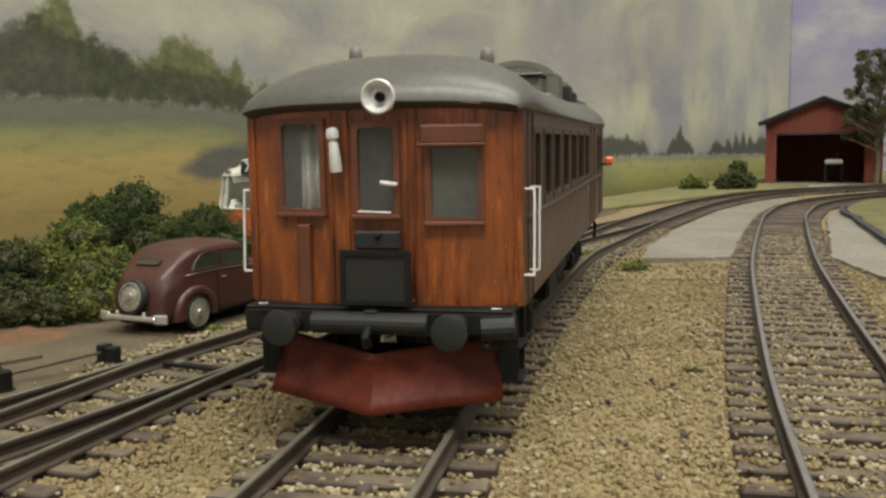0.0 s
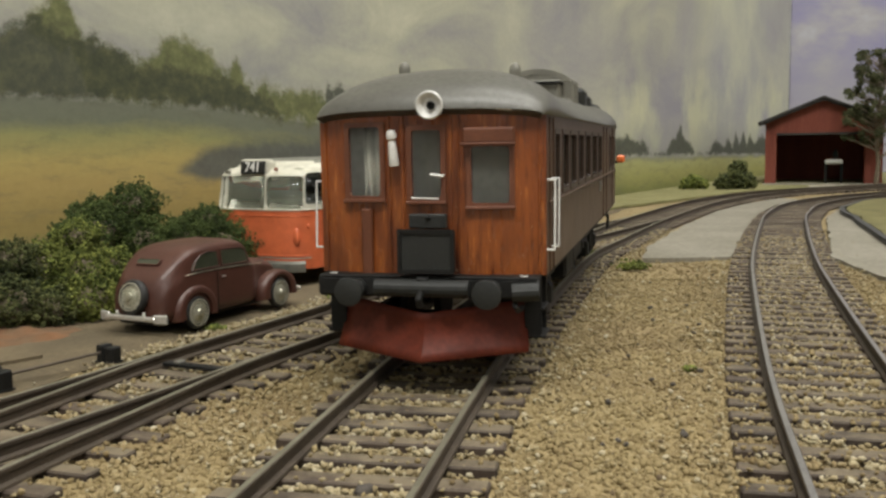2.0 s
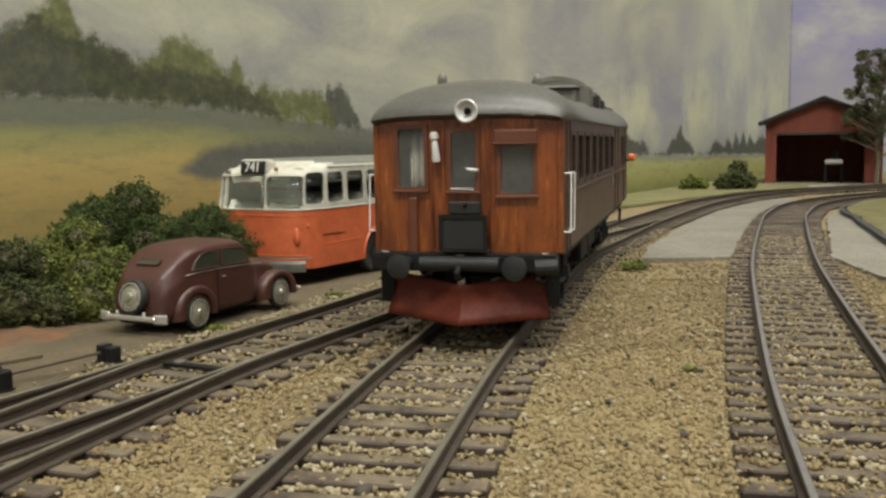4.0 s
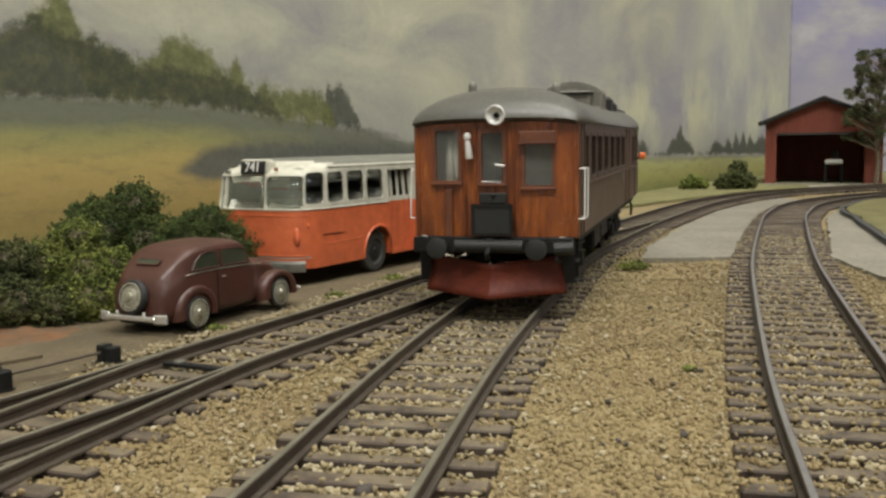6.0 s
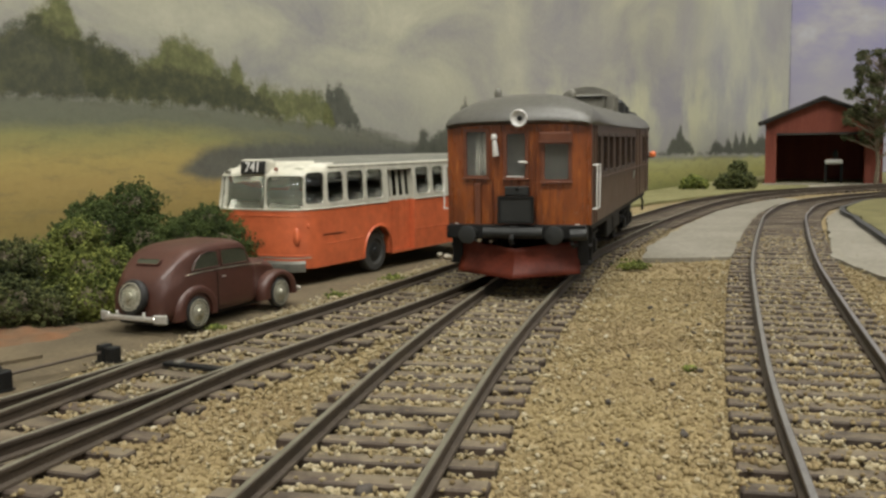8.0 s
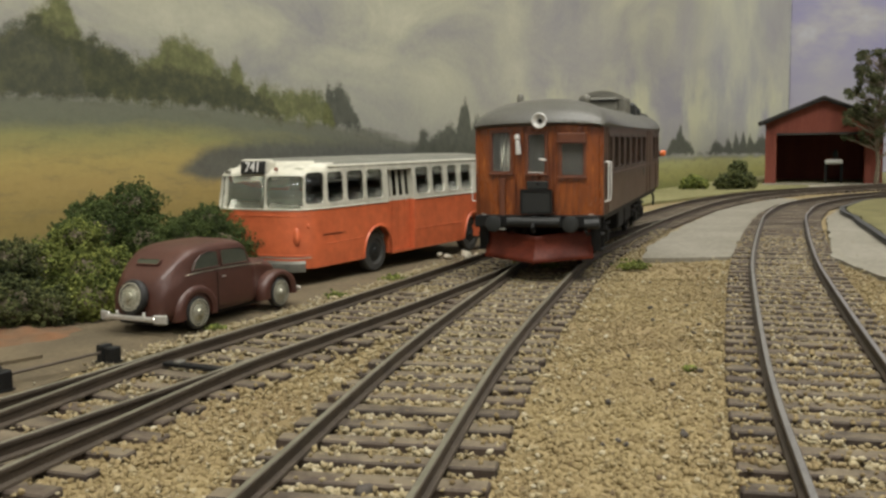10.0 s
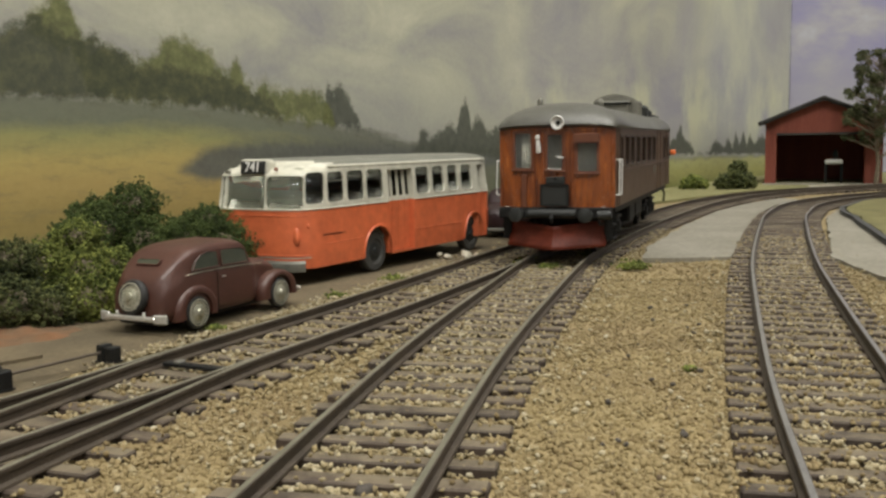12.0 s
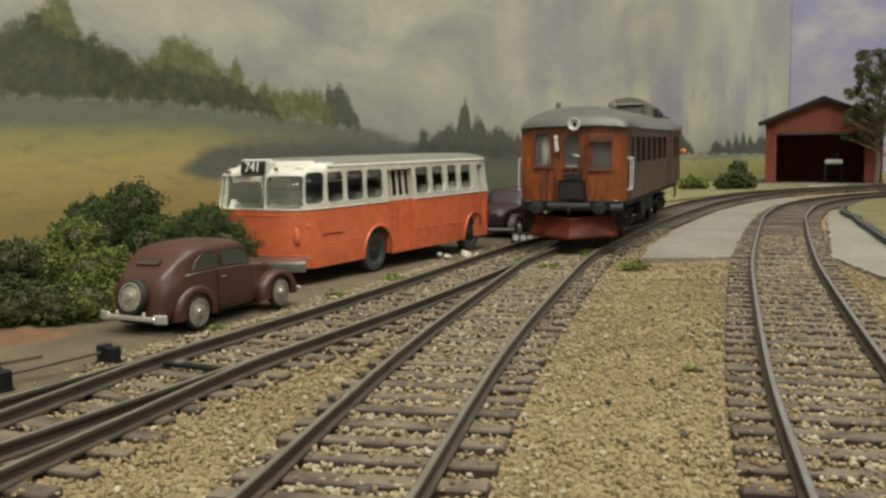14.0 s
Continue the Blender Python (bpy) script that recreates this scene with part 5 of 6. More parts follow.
    # wheels
    for y, _ in arches:
        for side in (1, -1):
            w = part("wheel", lathe(bmesh.new(), [(0.1, -0.13), (0.32, -0.14), (0.5, -0.13), (0.54, -0.08), (0.545, 0.0), (0.54, 0.08), (0.5, 0.13), (0.34, 0.14), (0.31, 0.1), (0.14, 0.08), (0.12, 0.13), (0.02, 0.14)], Matrix.Translation((BX + side * (BW - 0.26), y, 0.545)) @ pose(0, 0, 0, 0, 90 * side, 0), 32), M_TYRE, t, "grey rubber tyre on plain hub", smooth=35)
            part("hub", lathe(bmesh.new(), [(0.24, 0.0), (0.22, 0.04), (0.1, 0.05), (0.09, 0.09), (0.01, 0.1)], Matrix.Translation((BX + side * (BW - 0.18), y, 0.545)) @ pose(0, 0, 0, 0, 90 * side, 0), 20), M_DARKGREY, w, smooth=35)
    return t


bus()

# ---- the old saloon cars ----
M_MAROON = surface("maroon_plastic", (0.058, 0.021, 0.014), (0.078, 0.029, 0.019), 2.0, 0.42, fine=30, relief=0.06)
M_CAR_GLASS = surface("smoky_glazing", (0.03, 0.034, 0.022), (0.05, 0.053, 0.034), 2.0, 0.2, fine=20, relief=0)
M_CHROME = surface("dull_chrome", (0.55, 0.53, 0.48), (0.66, 0.64, 0.58), 6.0, 0.3, 0.6, fine=40, relief=0.05)
M_HUB = surface("cream_hub", (0.42, 0.40, 0.30), (0.55, 0.52, 0.42), 6.0, 0.35, 0.3, fine=40, relief=0.05)
M_HUBCAP = surface("tarnished_hubcap", (0.34, 0.33, 0.24), (0.48, 0.46, 0.37), 6.0, 0.28, 0.55, fine=40, relief=0.05)
M_CAR_TYRE = surface("black_rubber", (0.012, 0.012, 0.011), (0.022, 0.021, 0.019), 4.0, 0.6, fine=25, relief=0.2)


def saloon():
    """A rounded pre-war saloon: y runs from tail to nose."""
    t = thing("car", "maroon pre-war saloon car with spare wheel on its tail", "car", P(-4.98, 15.98, -0.15, 0, 0, -27), "parked cars")
    # body sections: y, half width, sill z, waist z, roof half width, roof z
    st = [(-0.49, 0.34, 0.26, 0.42, 0.14, 0.52), (-0.47, 0.52, 0.24, 0.60, 0.32, 0.76), (-0.36, 0.62, 0.22, 0.80, 0.47, 1.0), (-0.02, 0.67, 0.2, 0.95, 0.57, 1.27), (0.2, 0.685, 0.2, 0.99, 0.61, 1.41),
          (0.5, 0.69, 0.2, 1.0, 0.63, 1.465), (0.9, 0.69, 0.2, 1.0, 0.64, 1.48), (1.35, 0.685, 0.2, 0.99, 0.63, 1.475), (1.62, 0.675, 0.2, 0.98, 0.6, 1.44), (1.78, 0.66, 0.2, 0.98, 0.57, 1.29), (1.9, 0.64, 0.2, 0.97, 0.42, 1.03),
          (2.05, 0.54, 0.22, 0.93, 0.32, 1.0), (2.4, 0.44, 0.24, 0.88, 0.26, 0.98), (2.85, 0.36, 0.26, 0.80, 0.2, 0.92), (3.02, 0.26, 0.3, 0.66, 0.12, 0.78)]
    rings = []
    for y, w, sill, waist, rw, rz in st:
        half = [(w * 0.55, sill), (w * 0.93, sill + 0.02), (w, sill + 0.14), (w * 1.0, (sill + waist) / 2), (w * 0.98, waist - 0.06), (w * 0.94, waist), (rw + (w * 0.94 - rw) * 0.28, waist + (rz - waist) * 0.62), (rw * 0.98, waist + (rz - waist) * 0.86), (rw * 0.72, waist + (rz - waist) * 0.975), (rw * 0.3, rz)]
        rings.append([Vector((x, y, z)) for x, z in half] + [Vector((-x, y, z)) for x, z in half[::-1]])
    bm = bmesh.new()
    loft(bm, rings)
    body = part("body", bm, M_MAROON, t, smooth=32)
    sub = body.modifiers.new("round", "SUBSURF")
    sub.levels = sub.render_levels = 2
    # side windows, waist beads, rear window
    for s in (-1, 1):
        for pts in ([(0.18, 1.03), (0.86, 1.03), (0.86, 1.31), (0.58, 1.31), (0.42, 1.27), (0.29, 1.18)], [(0.94, 1.03), (1.68, 1.02), (1.61, 1.25), (1.5, 1.3), (0.94, 1.315)]):
            lean = 0.17
            bm = bmesh.new()
            a = [bm.verts.new((s * (0.69 - (z - 0.97) * lean), y, z)) for y, z in pts]
            b = [bm.verts.new((s * (0.62 - (z - 0.97) * lean), y, z)) for y, z in pts]
            bm.faces.new(a), bm.faces.new(b)
            for i in range(len(a)):
                j = (i + 1) % len(a)
                bm.faces.new((a[i], a[j], b[j], b[i]))
            win = part("side_window", bm, M_CAR_GLASS, body)
            part("window_rim", tube(bmesh.new(), [(s * (0.693 - (z - 0.97) * lean), y, z) for y, z in pts + pts[:1]], 0.012, 5), M_MAROON, win)
        part("waist_bead", tube(bmesh.new(), [(s * 0.672, y, z) for y, z in ((0.0, 0.96), (0.4, 0.985), (0.9, 0.98), (1.7, 0.965))] + [(s * 0.54, 2.05, 0.92), (s * 0.42, 2.4, 0.88)], 0.008, 5), M_HUB, body)
        part("door_seam", box(bmesh.new(), (s * 0.69, 0.80, 0.6), (0.008, 0.012, 0.68)), M_BLACK, body)
        part("door_handle", rod(bmesh.new(), (s * 0.705, 0.9, 0.84), (s * 0.705, 1.0, 0.84), 0.014, 6), M_CHROME, body)
        # wings over the wheels
        for yc, ra, rb, hw in ((0.27, 0.52, 0.48, 0.13), (2.6, 0.56, 0.44, 0.16)):
            rr = []
            for a in np.linspace(math.radians(-12), math.radians(192), 17):
                c, sn = math.cos(a), math.sin(a)
                oy, oz, iy, iz = yc - ra * c, 0.3 + rb * sn, yc - 0.34 * c, 0.3 + 0.34 * sn
                x0, x1 = 0.5, 0.725
                rr.append([Vector((s * x0, oy, oz)), Vector((s * (x1 - 0.08), oy, oz)), Vector((s * (x1 - 0.02), oy + (iy - oy) * 0.2, oz + (iz - oz) * 0.2)), Vector((s * x1, oy + (iy - oy) * 0.55, oz + (iz - oz) * 0.55)), Vector((s * (x1 - 0.01), iy, iz)), Vector((s * x0, iy, iz))])
            bm = bmesh.new()
            loft(bm, rr)
            part("wing", bm, M_MAROON, t, smooth=50)
        part("tail_bumper_guard", ball(bmesh.new(), (s * 0.3, -0.62, 0.34), 0.05, (0.7, 0.6, 1.6)), M_CHROME, t)
        for yb in (-0.615, 3.25):
            part("bumper_end", box(bmesh.new(), (s * 0.62, yb + (0.04 if yb < 0 else -0.04), 0.3), (0.26, 0.05, 0.16 if yb < 0 else 0.09), 0.02, s * (12 if yb < 0 else -12)), M_CHROME, t)
        # wheels with pale hubcaps
        for y in (0.27, 2.6):
            wheel(t, "wheel", Matrix.Translation((s * 0.63, y, 0.295)) @ pose(0, 0, 0, 0, 90 * s, 0), 0.295)
    for yb in (-0.63, 3.27):
        part("bumper", box(bmesh.new(), (0, yb, 0.3), (1.1, 0.05, 0.09), 0.02), M_CHROME, t, "dull chrome bumper")
    bm = plate(bmesh.new(), rounded(0.5, 0.14, 0.05), Matrix.Translation((0, -0.115, 1.165)) @ pose(0, 0, 0, 90 - 51), 0.05)
    win = part("rear_window", bm, M_CAR_GLASS, body)
    part("window_rim", frame_ring(bmesh.new(), rounded(0.54, 0.16, 0.06), rounded(0.49, 0.11, 0.05), Matrix.Translation((0, -0.12, 1.17)) @ pose(0, 0, 0, 90 - 51), 0.05), M_MAROON, win)
    wheel(t, "spare_wheel", Matrix.Translation((0.0, -0.53, 0.64)) @ pose(0, 0, 0, 90 - 12), 0.30, 0.09)
    part("spare_bracket", rod(bmesh.new(), (0, -0.53, 0.64), (0, -0.3, 0.66), 0.12, 10), M_BLACK, t)
    part("underbody", box(bmesh.new(), (0, 1.2, 0.2), (1.0, 3.2, 0.1), 0.03), M_BLACK, t)
    return t


def wheel(t, name, m, r, w=0.08):
    w_ob = part(name, lathe(bmesh.new(), [(0.05, -w), (r * 0.7, -w), (r * 0.93, -w * 0.8), (r, -w * 0.4), (r, w * 0.4), (r * 0.93, w * 0.85), (r * 0.72, w), (r * 0.66, w * 0.9), (0.02, w * 0.8)], m, 30), M_CAR_TYRE, t, "dark tyre with pale hubcap", smooth=35)
    part("whitewall", lathe(bmesh.new(), [(r * 0.8, w * 0.9), (r * 0.8, w * 1.04), (r * 0.73, w * 1.06), (r * 0.73, w * 0.9)], m, 30), M_HUB, w_ob, smooth=35)
    part("hubcap", lathe(bmesh.new(), [(r * 0.6, w * 0.8), (r * 0.58, w * 1.0), (r * 0.5, w * 0.95), (r * 0.42, w * 1.15), (r * 0.25, w * 1.2), (r * 0.2, w * 1.55), (r * 0.02, w * 1.65)], m, 24), M_HUBCAP, w_ob, smooth=40)
    return w_ob


CAR = saloon()
far_car = copy_thing(CAR, P(3.0, 34.9, -0.29, 0, 0, 158) @ Matrix.Scale(1.12, 4))
# shade behind the bus is put into the colour: darker maroon, duller brightwork
M_MAROON_SHADED = surface("shaded_maroon", (0.016, 0.0045, 0.0055), (0.023, 0.0065, 0.0075), 2.0, 0.5, fine=30, relief=0.06)
for piece in far_car.children_recursive:
    swap = {M_MAROON: M_MAROON_SHADED, M_CHROME: M_GREYMETAL, M_HUB: M_GREYMETAL}
    if piece.type == "MESH" and piece.data.materials[0] in swap:
        piece.material_slots[0].link = "OBJECT"
        piece.material_slots[0].material = swap[piece.data.materials[0]]
tagged(far_car, "maroon saloon car parked behind the bus, darkened for shade")


# ---- the red engine shed ----
M_SHED = surface("falu_red_boards", (0.165, 0.036, 0.02), (0.215, 0.052, 0.028), 0.5, 0.75, fine=8, relief=0.2, stretch=(4, 4, 0.5))
M_SHED_ROOF = surface("black_felt_roof", (0.022, 0.02, 0.018), (0.04, 0.036, 0.033), 0.6, 0.8, fine=8, relief=0.2)


def shed():
    t = thing("engine_shed", "red wooden engine shed with open gate and black roof", "shed", P(25.65, 63.0, -0.2, 0, 0, -23))
    w, h, pk, d = 3.68, 4.25, 5.75, 8.0
    # front gable: posts, lintel and gable boards round the gate
    for x0, x1 in ((-w, -2.95), (2.55, w)):
        n = max(2, round((x1 - x0) / 0.28))
        post = part("gate_post", box(bmesh.new(), ((x0 + x1) / 2, 0.12, h / 2), (x1 - x0, 0.2, h), 0.02), M_SHED, t)
        for i in range(n):
            x = x0 + (i + 0.5) * (x1 - x0) / n
            part("board", box(bmesh.new(), (x, 0.0, h / 2), ((x1 - x0) / n - 0.03, 0.05, h), 0.01), M_SHED, post)
    gable = part("gable", plate(bmesh.new(), [(-w, 3.45), (w, 3.45), (w, h), (0.1, pk), (-w, h)], Matrix.Translation((0, 0.22, 0)) @ pose(0, 0, 0, 90), 0.2), M_SHED, t)
    for i in range(28):
        x = -w + (i + 0.5) * 2 * w / 28
        top = h + (pk - h) * (1 - abs(x) / w) - 0.06
        part("board", box(bmesh.new(), (x, 0.0, (3.42 + top) / 2), (2 * w / 28 - 0.03, 0.05, top - 3.42), 0.01), M_SHED, gable)
    part("lintel", box(bmesh.new(), (-0.2, -0.04, 3.42), (5.5, 0.14, 0.16), 0.02), M_SHED_ROOF, t)
    for s in (-1, 1):
        part("side_wall", box(bmesh.new(), (s * (w - 0.08), d / 2 + 0.1, h / 2), (0.16, d - 0.3, h)), M_SHED, t)
        a = math.atan2(pk - h, w)
        ln = math.hypot(pk - h, w) + 0.5
        c = (s * (w + 0.42) / 2, d / 2 - 0.2, (h + pk) / 2 + 0.02)
        part("roof_slope", box(bmesh.new(), c, (ln, d + 0.9, 0.16), 0.02, 0, math.degrees(a) * s), M_SHED_ROOF, t, "black felt roof slope")
        part("barge_board", box(bmesh.new(), (c[0], -0.5, c[2] - 0.1), (ln, 0.07, 0.24), 0.01, 0, math.degrees(a) * s), M_SHED_ROOF, t)
    part("rear_wall", plate(bmesh.new(), [(-w, 0), (w, 0), (w, h), (0, pk), (-w, h)], Matrix.Translation((0, d, 0)) @ pose(0, 0, 0, 90), 0.16), M_SHED, t)
    part("gate_leaf", box(bmesh.new(), (3.05, -0.12, 1.75), (0.9, 0.1, 3.4), 0.02, 8), M_SHED, t)
    st = thing("buffer_stop", "dark buffer stop with a white beam inside the shed", "buffer stop", P(26.95, 64.3, -0.2, 0, 0, -23))
    part("beam", box(bmesh.new(), (0, 0, 1.5), (1.15, 0.25, 0.36), 0.1), M_WHITE, st, "white painted beam")
    for x in (-0.5, 0.5):
        part("post", box(bmesh.new(), (x, 0.15, 0.75), (0.2, 0.2, 1.5), 0.02), M_BLACK, st)
    part("lamp", lathe(bmesh.new(), [(0.16, 0), (0.16, 0.35), (0.08, 0.5), (0.02, 0.6)], Matrix.Translation((0.1, 0, 1.75)), 12), M_DARKGREY, st)
    bm = box(bmesh.new(), (0, -0.4, 0.04), (7.5, 1.6, 0.1), 0.03)
    sill = part("gate_sill", bm, M_SLAB, t, "pale concrete sill")


shed()


# ---- plants ----
def leaf_material(name, dark, mid, pale):
    m = material(name, mid, 0.9, spec=0.2)
    g = node(m, "ShaderNodeNewGeometry")
    c = ramp(m, g.outputs["Random Per Island"], [(0.0, dark), (0.5, mid), (0.92, pale), (1.0, tuple(1.25 * q for q in pale))])
    c = mix(m, ramp(m, noise_out(m, coords(m), 1.6, 3), [(0.48, (0, 0, 0)), (0.68, (0.8, 0.8, 0.8))]), c, pale)
    c = mix(m, ramp(m, noise_out(m, coords(m), 2.3, 2), [(0.5, (0, 0, 0)), (0.68, (0.7, 0.7, 0.7))]), c, dark)
    color_to(m, c)
    return m


M_LEAF_DARK = leaf_material("dark_green_flock", (0.012, 0.02, 0.006), (0.04, 0.06, 0.016), (0.085, 0.11, 0.03))
M_LEAF_LIGHT = leaf_material("yellow_green_flock", (0.022, 0.032, 0.008), (0.095, 0.118, 0.024), (0.21, 0.225, 0.055))
M_LEAF_OLIVE = leaf_material("olive_flock", (0.012, 0.017, 0.007), (0.05, 0.06, 0.02), (0.105, 0.112, 0.04))
M_LEAF_BIRCH = leaf_material("birch_flock", (0.032, 0.037, 0.017), (0.066, 0.072, 0.033), (0.11, 0.115, 0.056))
M_BARK = surface("grey_brown_bark", (0.12, 0.09, 0.06), (0.22, 0.18, 0.12), 4.0, 0.85, fine=20, relief=0.5)

OCTA = np.array([(1, 0, 0), (-1, 0, 0), (0, 1, 0), (0, -1, 0), (0, 0, 1), (0, 0, -1)], float)
OCTA_F = np.array([(0, 2, 4), (2, 1, 4), (1, 3, 4), (3, 0, 4), (2, 0, 5), (1, 2, 5), (3, 1, 5), (0, 3, 5)])
GOLD = (1 + 5 ** 0.5) / 2
ICO = np.array([(-1, GOLD, 0), (1, GOLD, 0), (-1, -GOLD, 0), (1, -GOLD, 0), (0, -1, GOLD), (0, 1, GOLD), (0, -1, -GOLD), (0, 1, -GOLD), (GOLD, 0, -1), (GOLD, 0, 1), (-GOLD, 0, -1), (-GOLD, 0, 1)]) / 1.902
ICO_F = np.array([(0, 11, 5), (0, 5, 1), (0, 1, 7), (0, 7, 10), (0, 10, 11), (1, 5, 9), (5, 11, 4), (11, 10, 2), (10, 7, 6), (7, 1, 8), (3, 9, 4), (3, 4, 2), (3, 2, 6), (3, 6, 8), (3, 8, 9), (4, 9, 5), (2, 4, 11), (6, 2, 10), (8, 6, 7), (9, 8, 1)])


def scatter_mesh(name, centres, sizes, rng, base=OCTA, faces=OCTA_F, jitter=0.35, flat=1.0):
    """Many small crumbs in one mesh, in scale metres."""
    n, k = len(centres), len(base)
    q = rng.normal(size=(n, 4))
    q /= np.linalg.norm(q, axis=1, keepdims=True)
    w, x, y, z = q.T
    rot = np.stack([1 - 2 * (y * y + z * z), 2 * (x * y - z * w), 2 * (x * z + y * w), 2 * (x * y + z * w), 1 - 2 * (x * x + z * z), 2 * (y * z - x * w), 2 * (x * z - y * w), 2 * (y * z + x * w), 1 - 2 * (x * x + y * y)], 1).reshape(n, 3, 3)
    v = base[None] * (1 + jitter * rng.uniform(-1, 1, (n, k, 1))) * rng.uniform(0.6, 1.25, (n, 1, 3)) * np.asarray(sizes)[:, None, None]
    v = np.einsum("nij,nkj->nki", rot, v)
    v[:, :, 2] *= flat
    v = (v + np.asarray(centres)[:, None, :]) * U
    f = (faces[None] + (np.arange(n) * k)[:, None, None]).reshape(-1, 3)
    me = bpy.data.meshes.new(name)
    me.vertices.add(n * k)
    me.vertices.foreach_set("co", v.ravel())
    me.loops.add(f.size)
    me.loops.foreach_set("vertex_index", f.ravel().astype(np.int32))
    me.polygons.add(len(f))
    me.polygons.foreach_set("loop_start", np.arange(0, f.size, 3, dtype=np.int32))
    me.update(calc_edges=True)
    return me


def tuft_cloud(rng, blobs, per_area, skin=0.35):
    """Points near the surfaces of lumpy blobs (x, y, z, r)."""
    out = []
    for bx, by, bz, r in blobs:
        n = int(per_area * r * r)
        d = rng.normal(size=(n, 3))
        d /= np.linalg.norm(d, axis=1, keepdims=True)
        lump = np.array([0.78 + 0.6 * (0.6 * noise.noise((a * 2.3 + bx, b * 2.3 + by, c * 2.3 + bz)) + 0.5 * noise.noise((a * 5.5 + by, b * 5.5 + bx, c * 5.5 + bz))) for a, b, c in d])
        rad = r * lump * (1 - skin * rng.random(n) ** 2)
        out.append(np.array((bx, by, bz)) + d * rad[:, None] * (1, 1, 0.9))
    return np.vstack(out)


def bush(label, x, y, z, blobs, mat, seed, per_area=6500, size=(0.014, 0.036), group="bushes"):
    t = thing("bush", label, "bush", P(x, y, z), group)
    rng = np.random.default_rng(seed)
    pts = tuft_cloud(rng, blobs, per_area)
    pts = pts[pts[:, 2] > 0.0]
    ob = new("foliage", scatter_mesh("foliage", pts, rng.uniform(*size, len(pts)), rng, jitter=0.5))
    ob.data.materials.append(mat)
    ob.parent = t
    bm = bmesh.new()
    for bx, by, bz, r in blobs:
        rod(bm, (bx * 0.4, by * 0.4, 0), (bx, by, max(0.1, bz)), 0.06, 6, 0.02)
        ball(bm, (bx, by, max(0.05, bz)), r * 0.5, (1, 1, 0.9), 10, 7)
    part("stem", bm, M_BARK, t)
    return t


bush("dense dark green bush of foam flock behind the car", -6.6, 20.2, -0.2, [(0, 0, 1.0, 1.1), (-1.0, 0.1, 1.65, 0.7), (-1.3, -0.2, 1.1, 0.8), (0.75, 0.6, 0.9, 0.95), (-0.7, -0.3, 1.25, 1.0), (-0.2, 0.2, 1.9, 0.75), (1.45, 1.2, 0.8, 0.95), (0.5, -0.4, 0.6, 0.8), (-1.1, 0.2, 0.7, 0.9)], M_LEAF_DARK, 11)
bush("yellow-green flock bush beside the road", -7.0, 17.4, -0.25, [(0.25, 0, 0.85, 0.75), (-0.5, 0.2, 0.9, 0.85), (0.5, -0.4, 0.45, 0.65), (-0.25, -0.5, 0.35, 0.6), (0.0, 0.4, 1.5, 0.55), (0.7, 0.1, 0.6, 0.55)], M_LEAF_LIGHT, 12)
bush("dark green flock bush at the edge of the clay bank", -8.0, 16.5, -0.25, [(0, 0, 0.7, 0.85), (0.45, -0.3, 0.5, 0.7), (0.9, -0.05, 0.35, 0.6), (-0.3, -0.5, 0.3, 0.6), (-0.6, 0.2, 1.0, 0.8), (0.15, 0.3, 1.2, 0.6), (-0.9, -0.4, 0.5, 0.8)], M_LEAF_OLIVE, 13)
bush("dark green flock bush between the car and the bus", -5.35, 22.0, -0.2, [(0, 0, 0.8, 0.85), (0.55, 0.5, 0.55, 0.75), (-0.5, 0.1, 1.1, 0.8), (-0.1, -0.3, 1.45, 0.55)], M_LEAF_DARK, 14)
bush("leafy green bush of foam flock near the car tail", -6.05, 17.6, -0.2, [(0, 0, 0.5, 0.5), (-0.3, 0.3, 0.9, 0.55), (0.1, 0.5, 0.5, 0.45)], M_LEAF_LIGHT, 15)
bush("low olive bush on the meadow", 16.0, 59.3, -0.2, [(0, 0, 0.45, 0.6), (0.5, 0.1, 0.35, 0.5), (-0.45, 0, 0.3, 0.45)], M_LEAF_LIGHT, 16, 900, (0.07, 0.13))
bush("rounded dark bush on the meadow before the shed", 18.5, 58.6, -0.2, [(0, 0, 0.6, 0.85), (0.65, 0.2, 0.5, 0.7), (-0.75, 0, 0.4, 0.65), (0.2, 0.3, 1.3, 0.65)], M_LEAF_OLIVE, 17, 900, (0.07, 0.13))


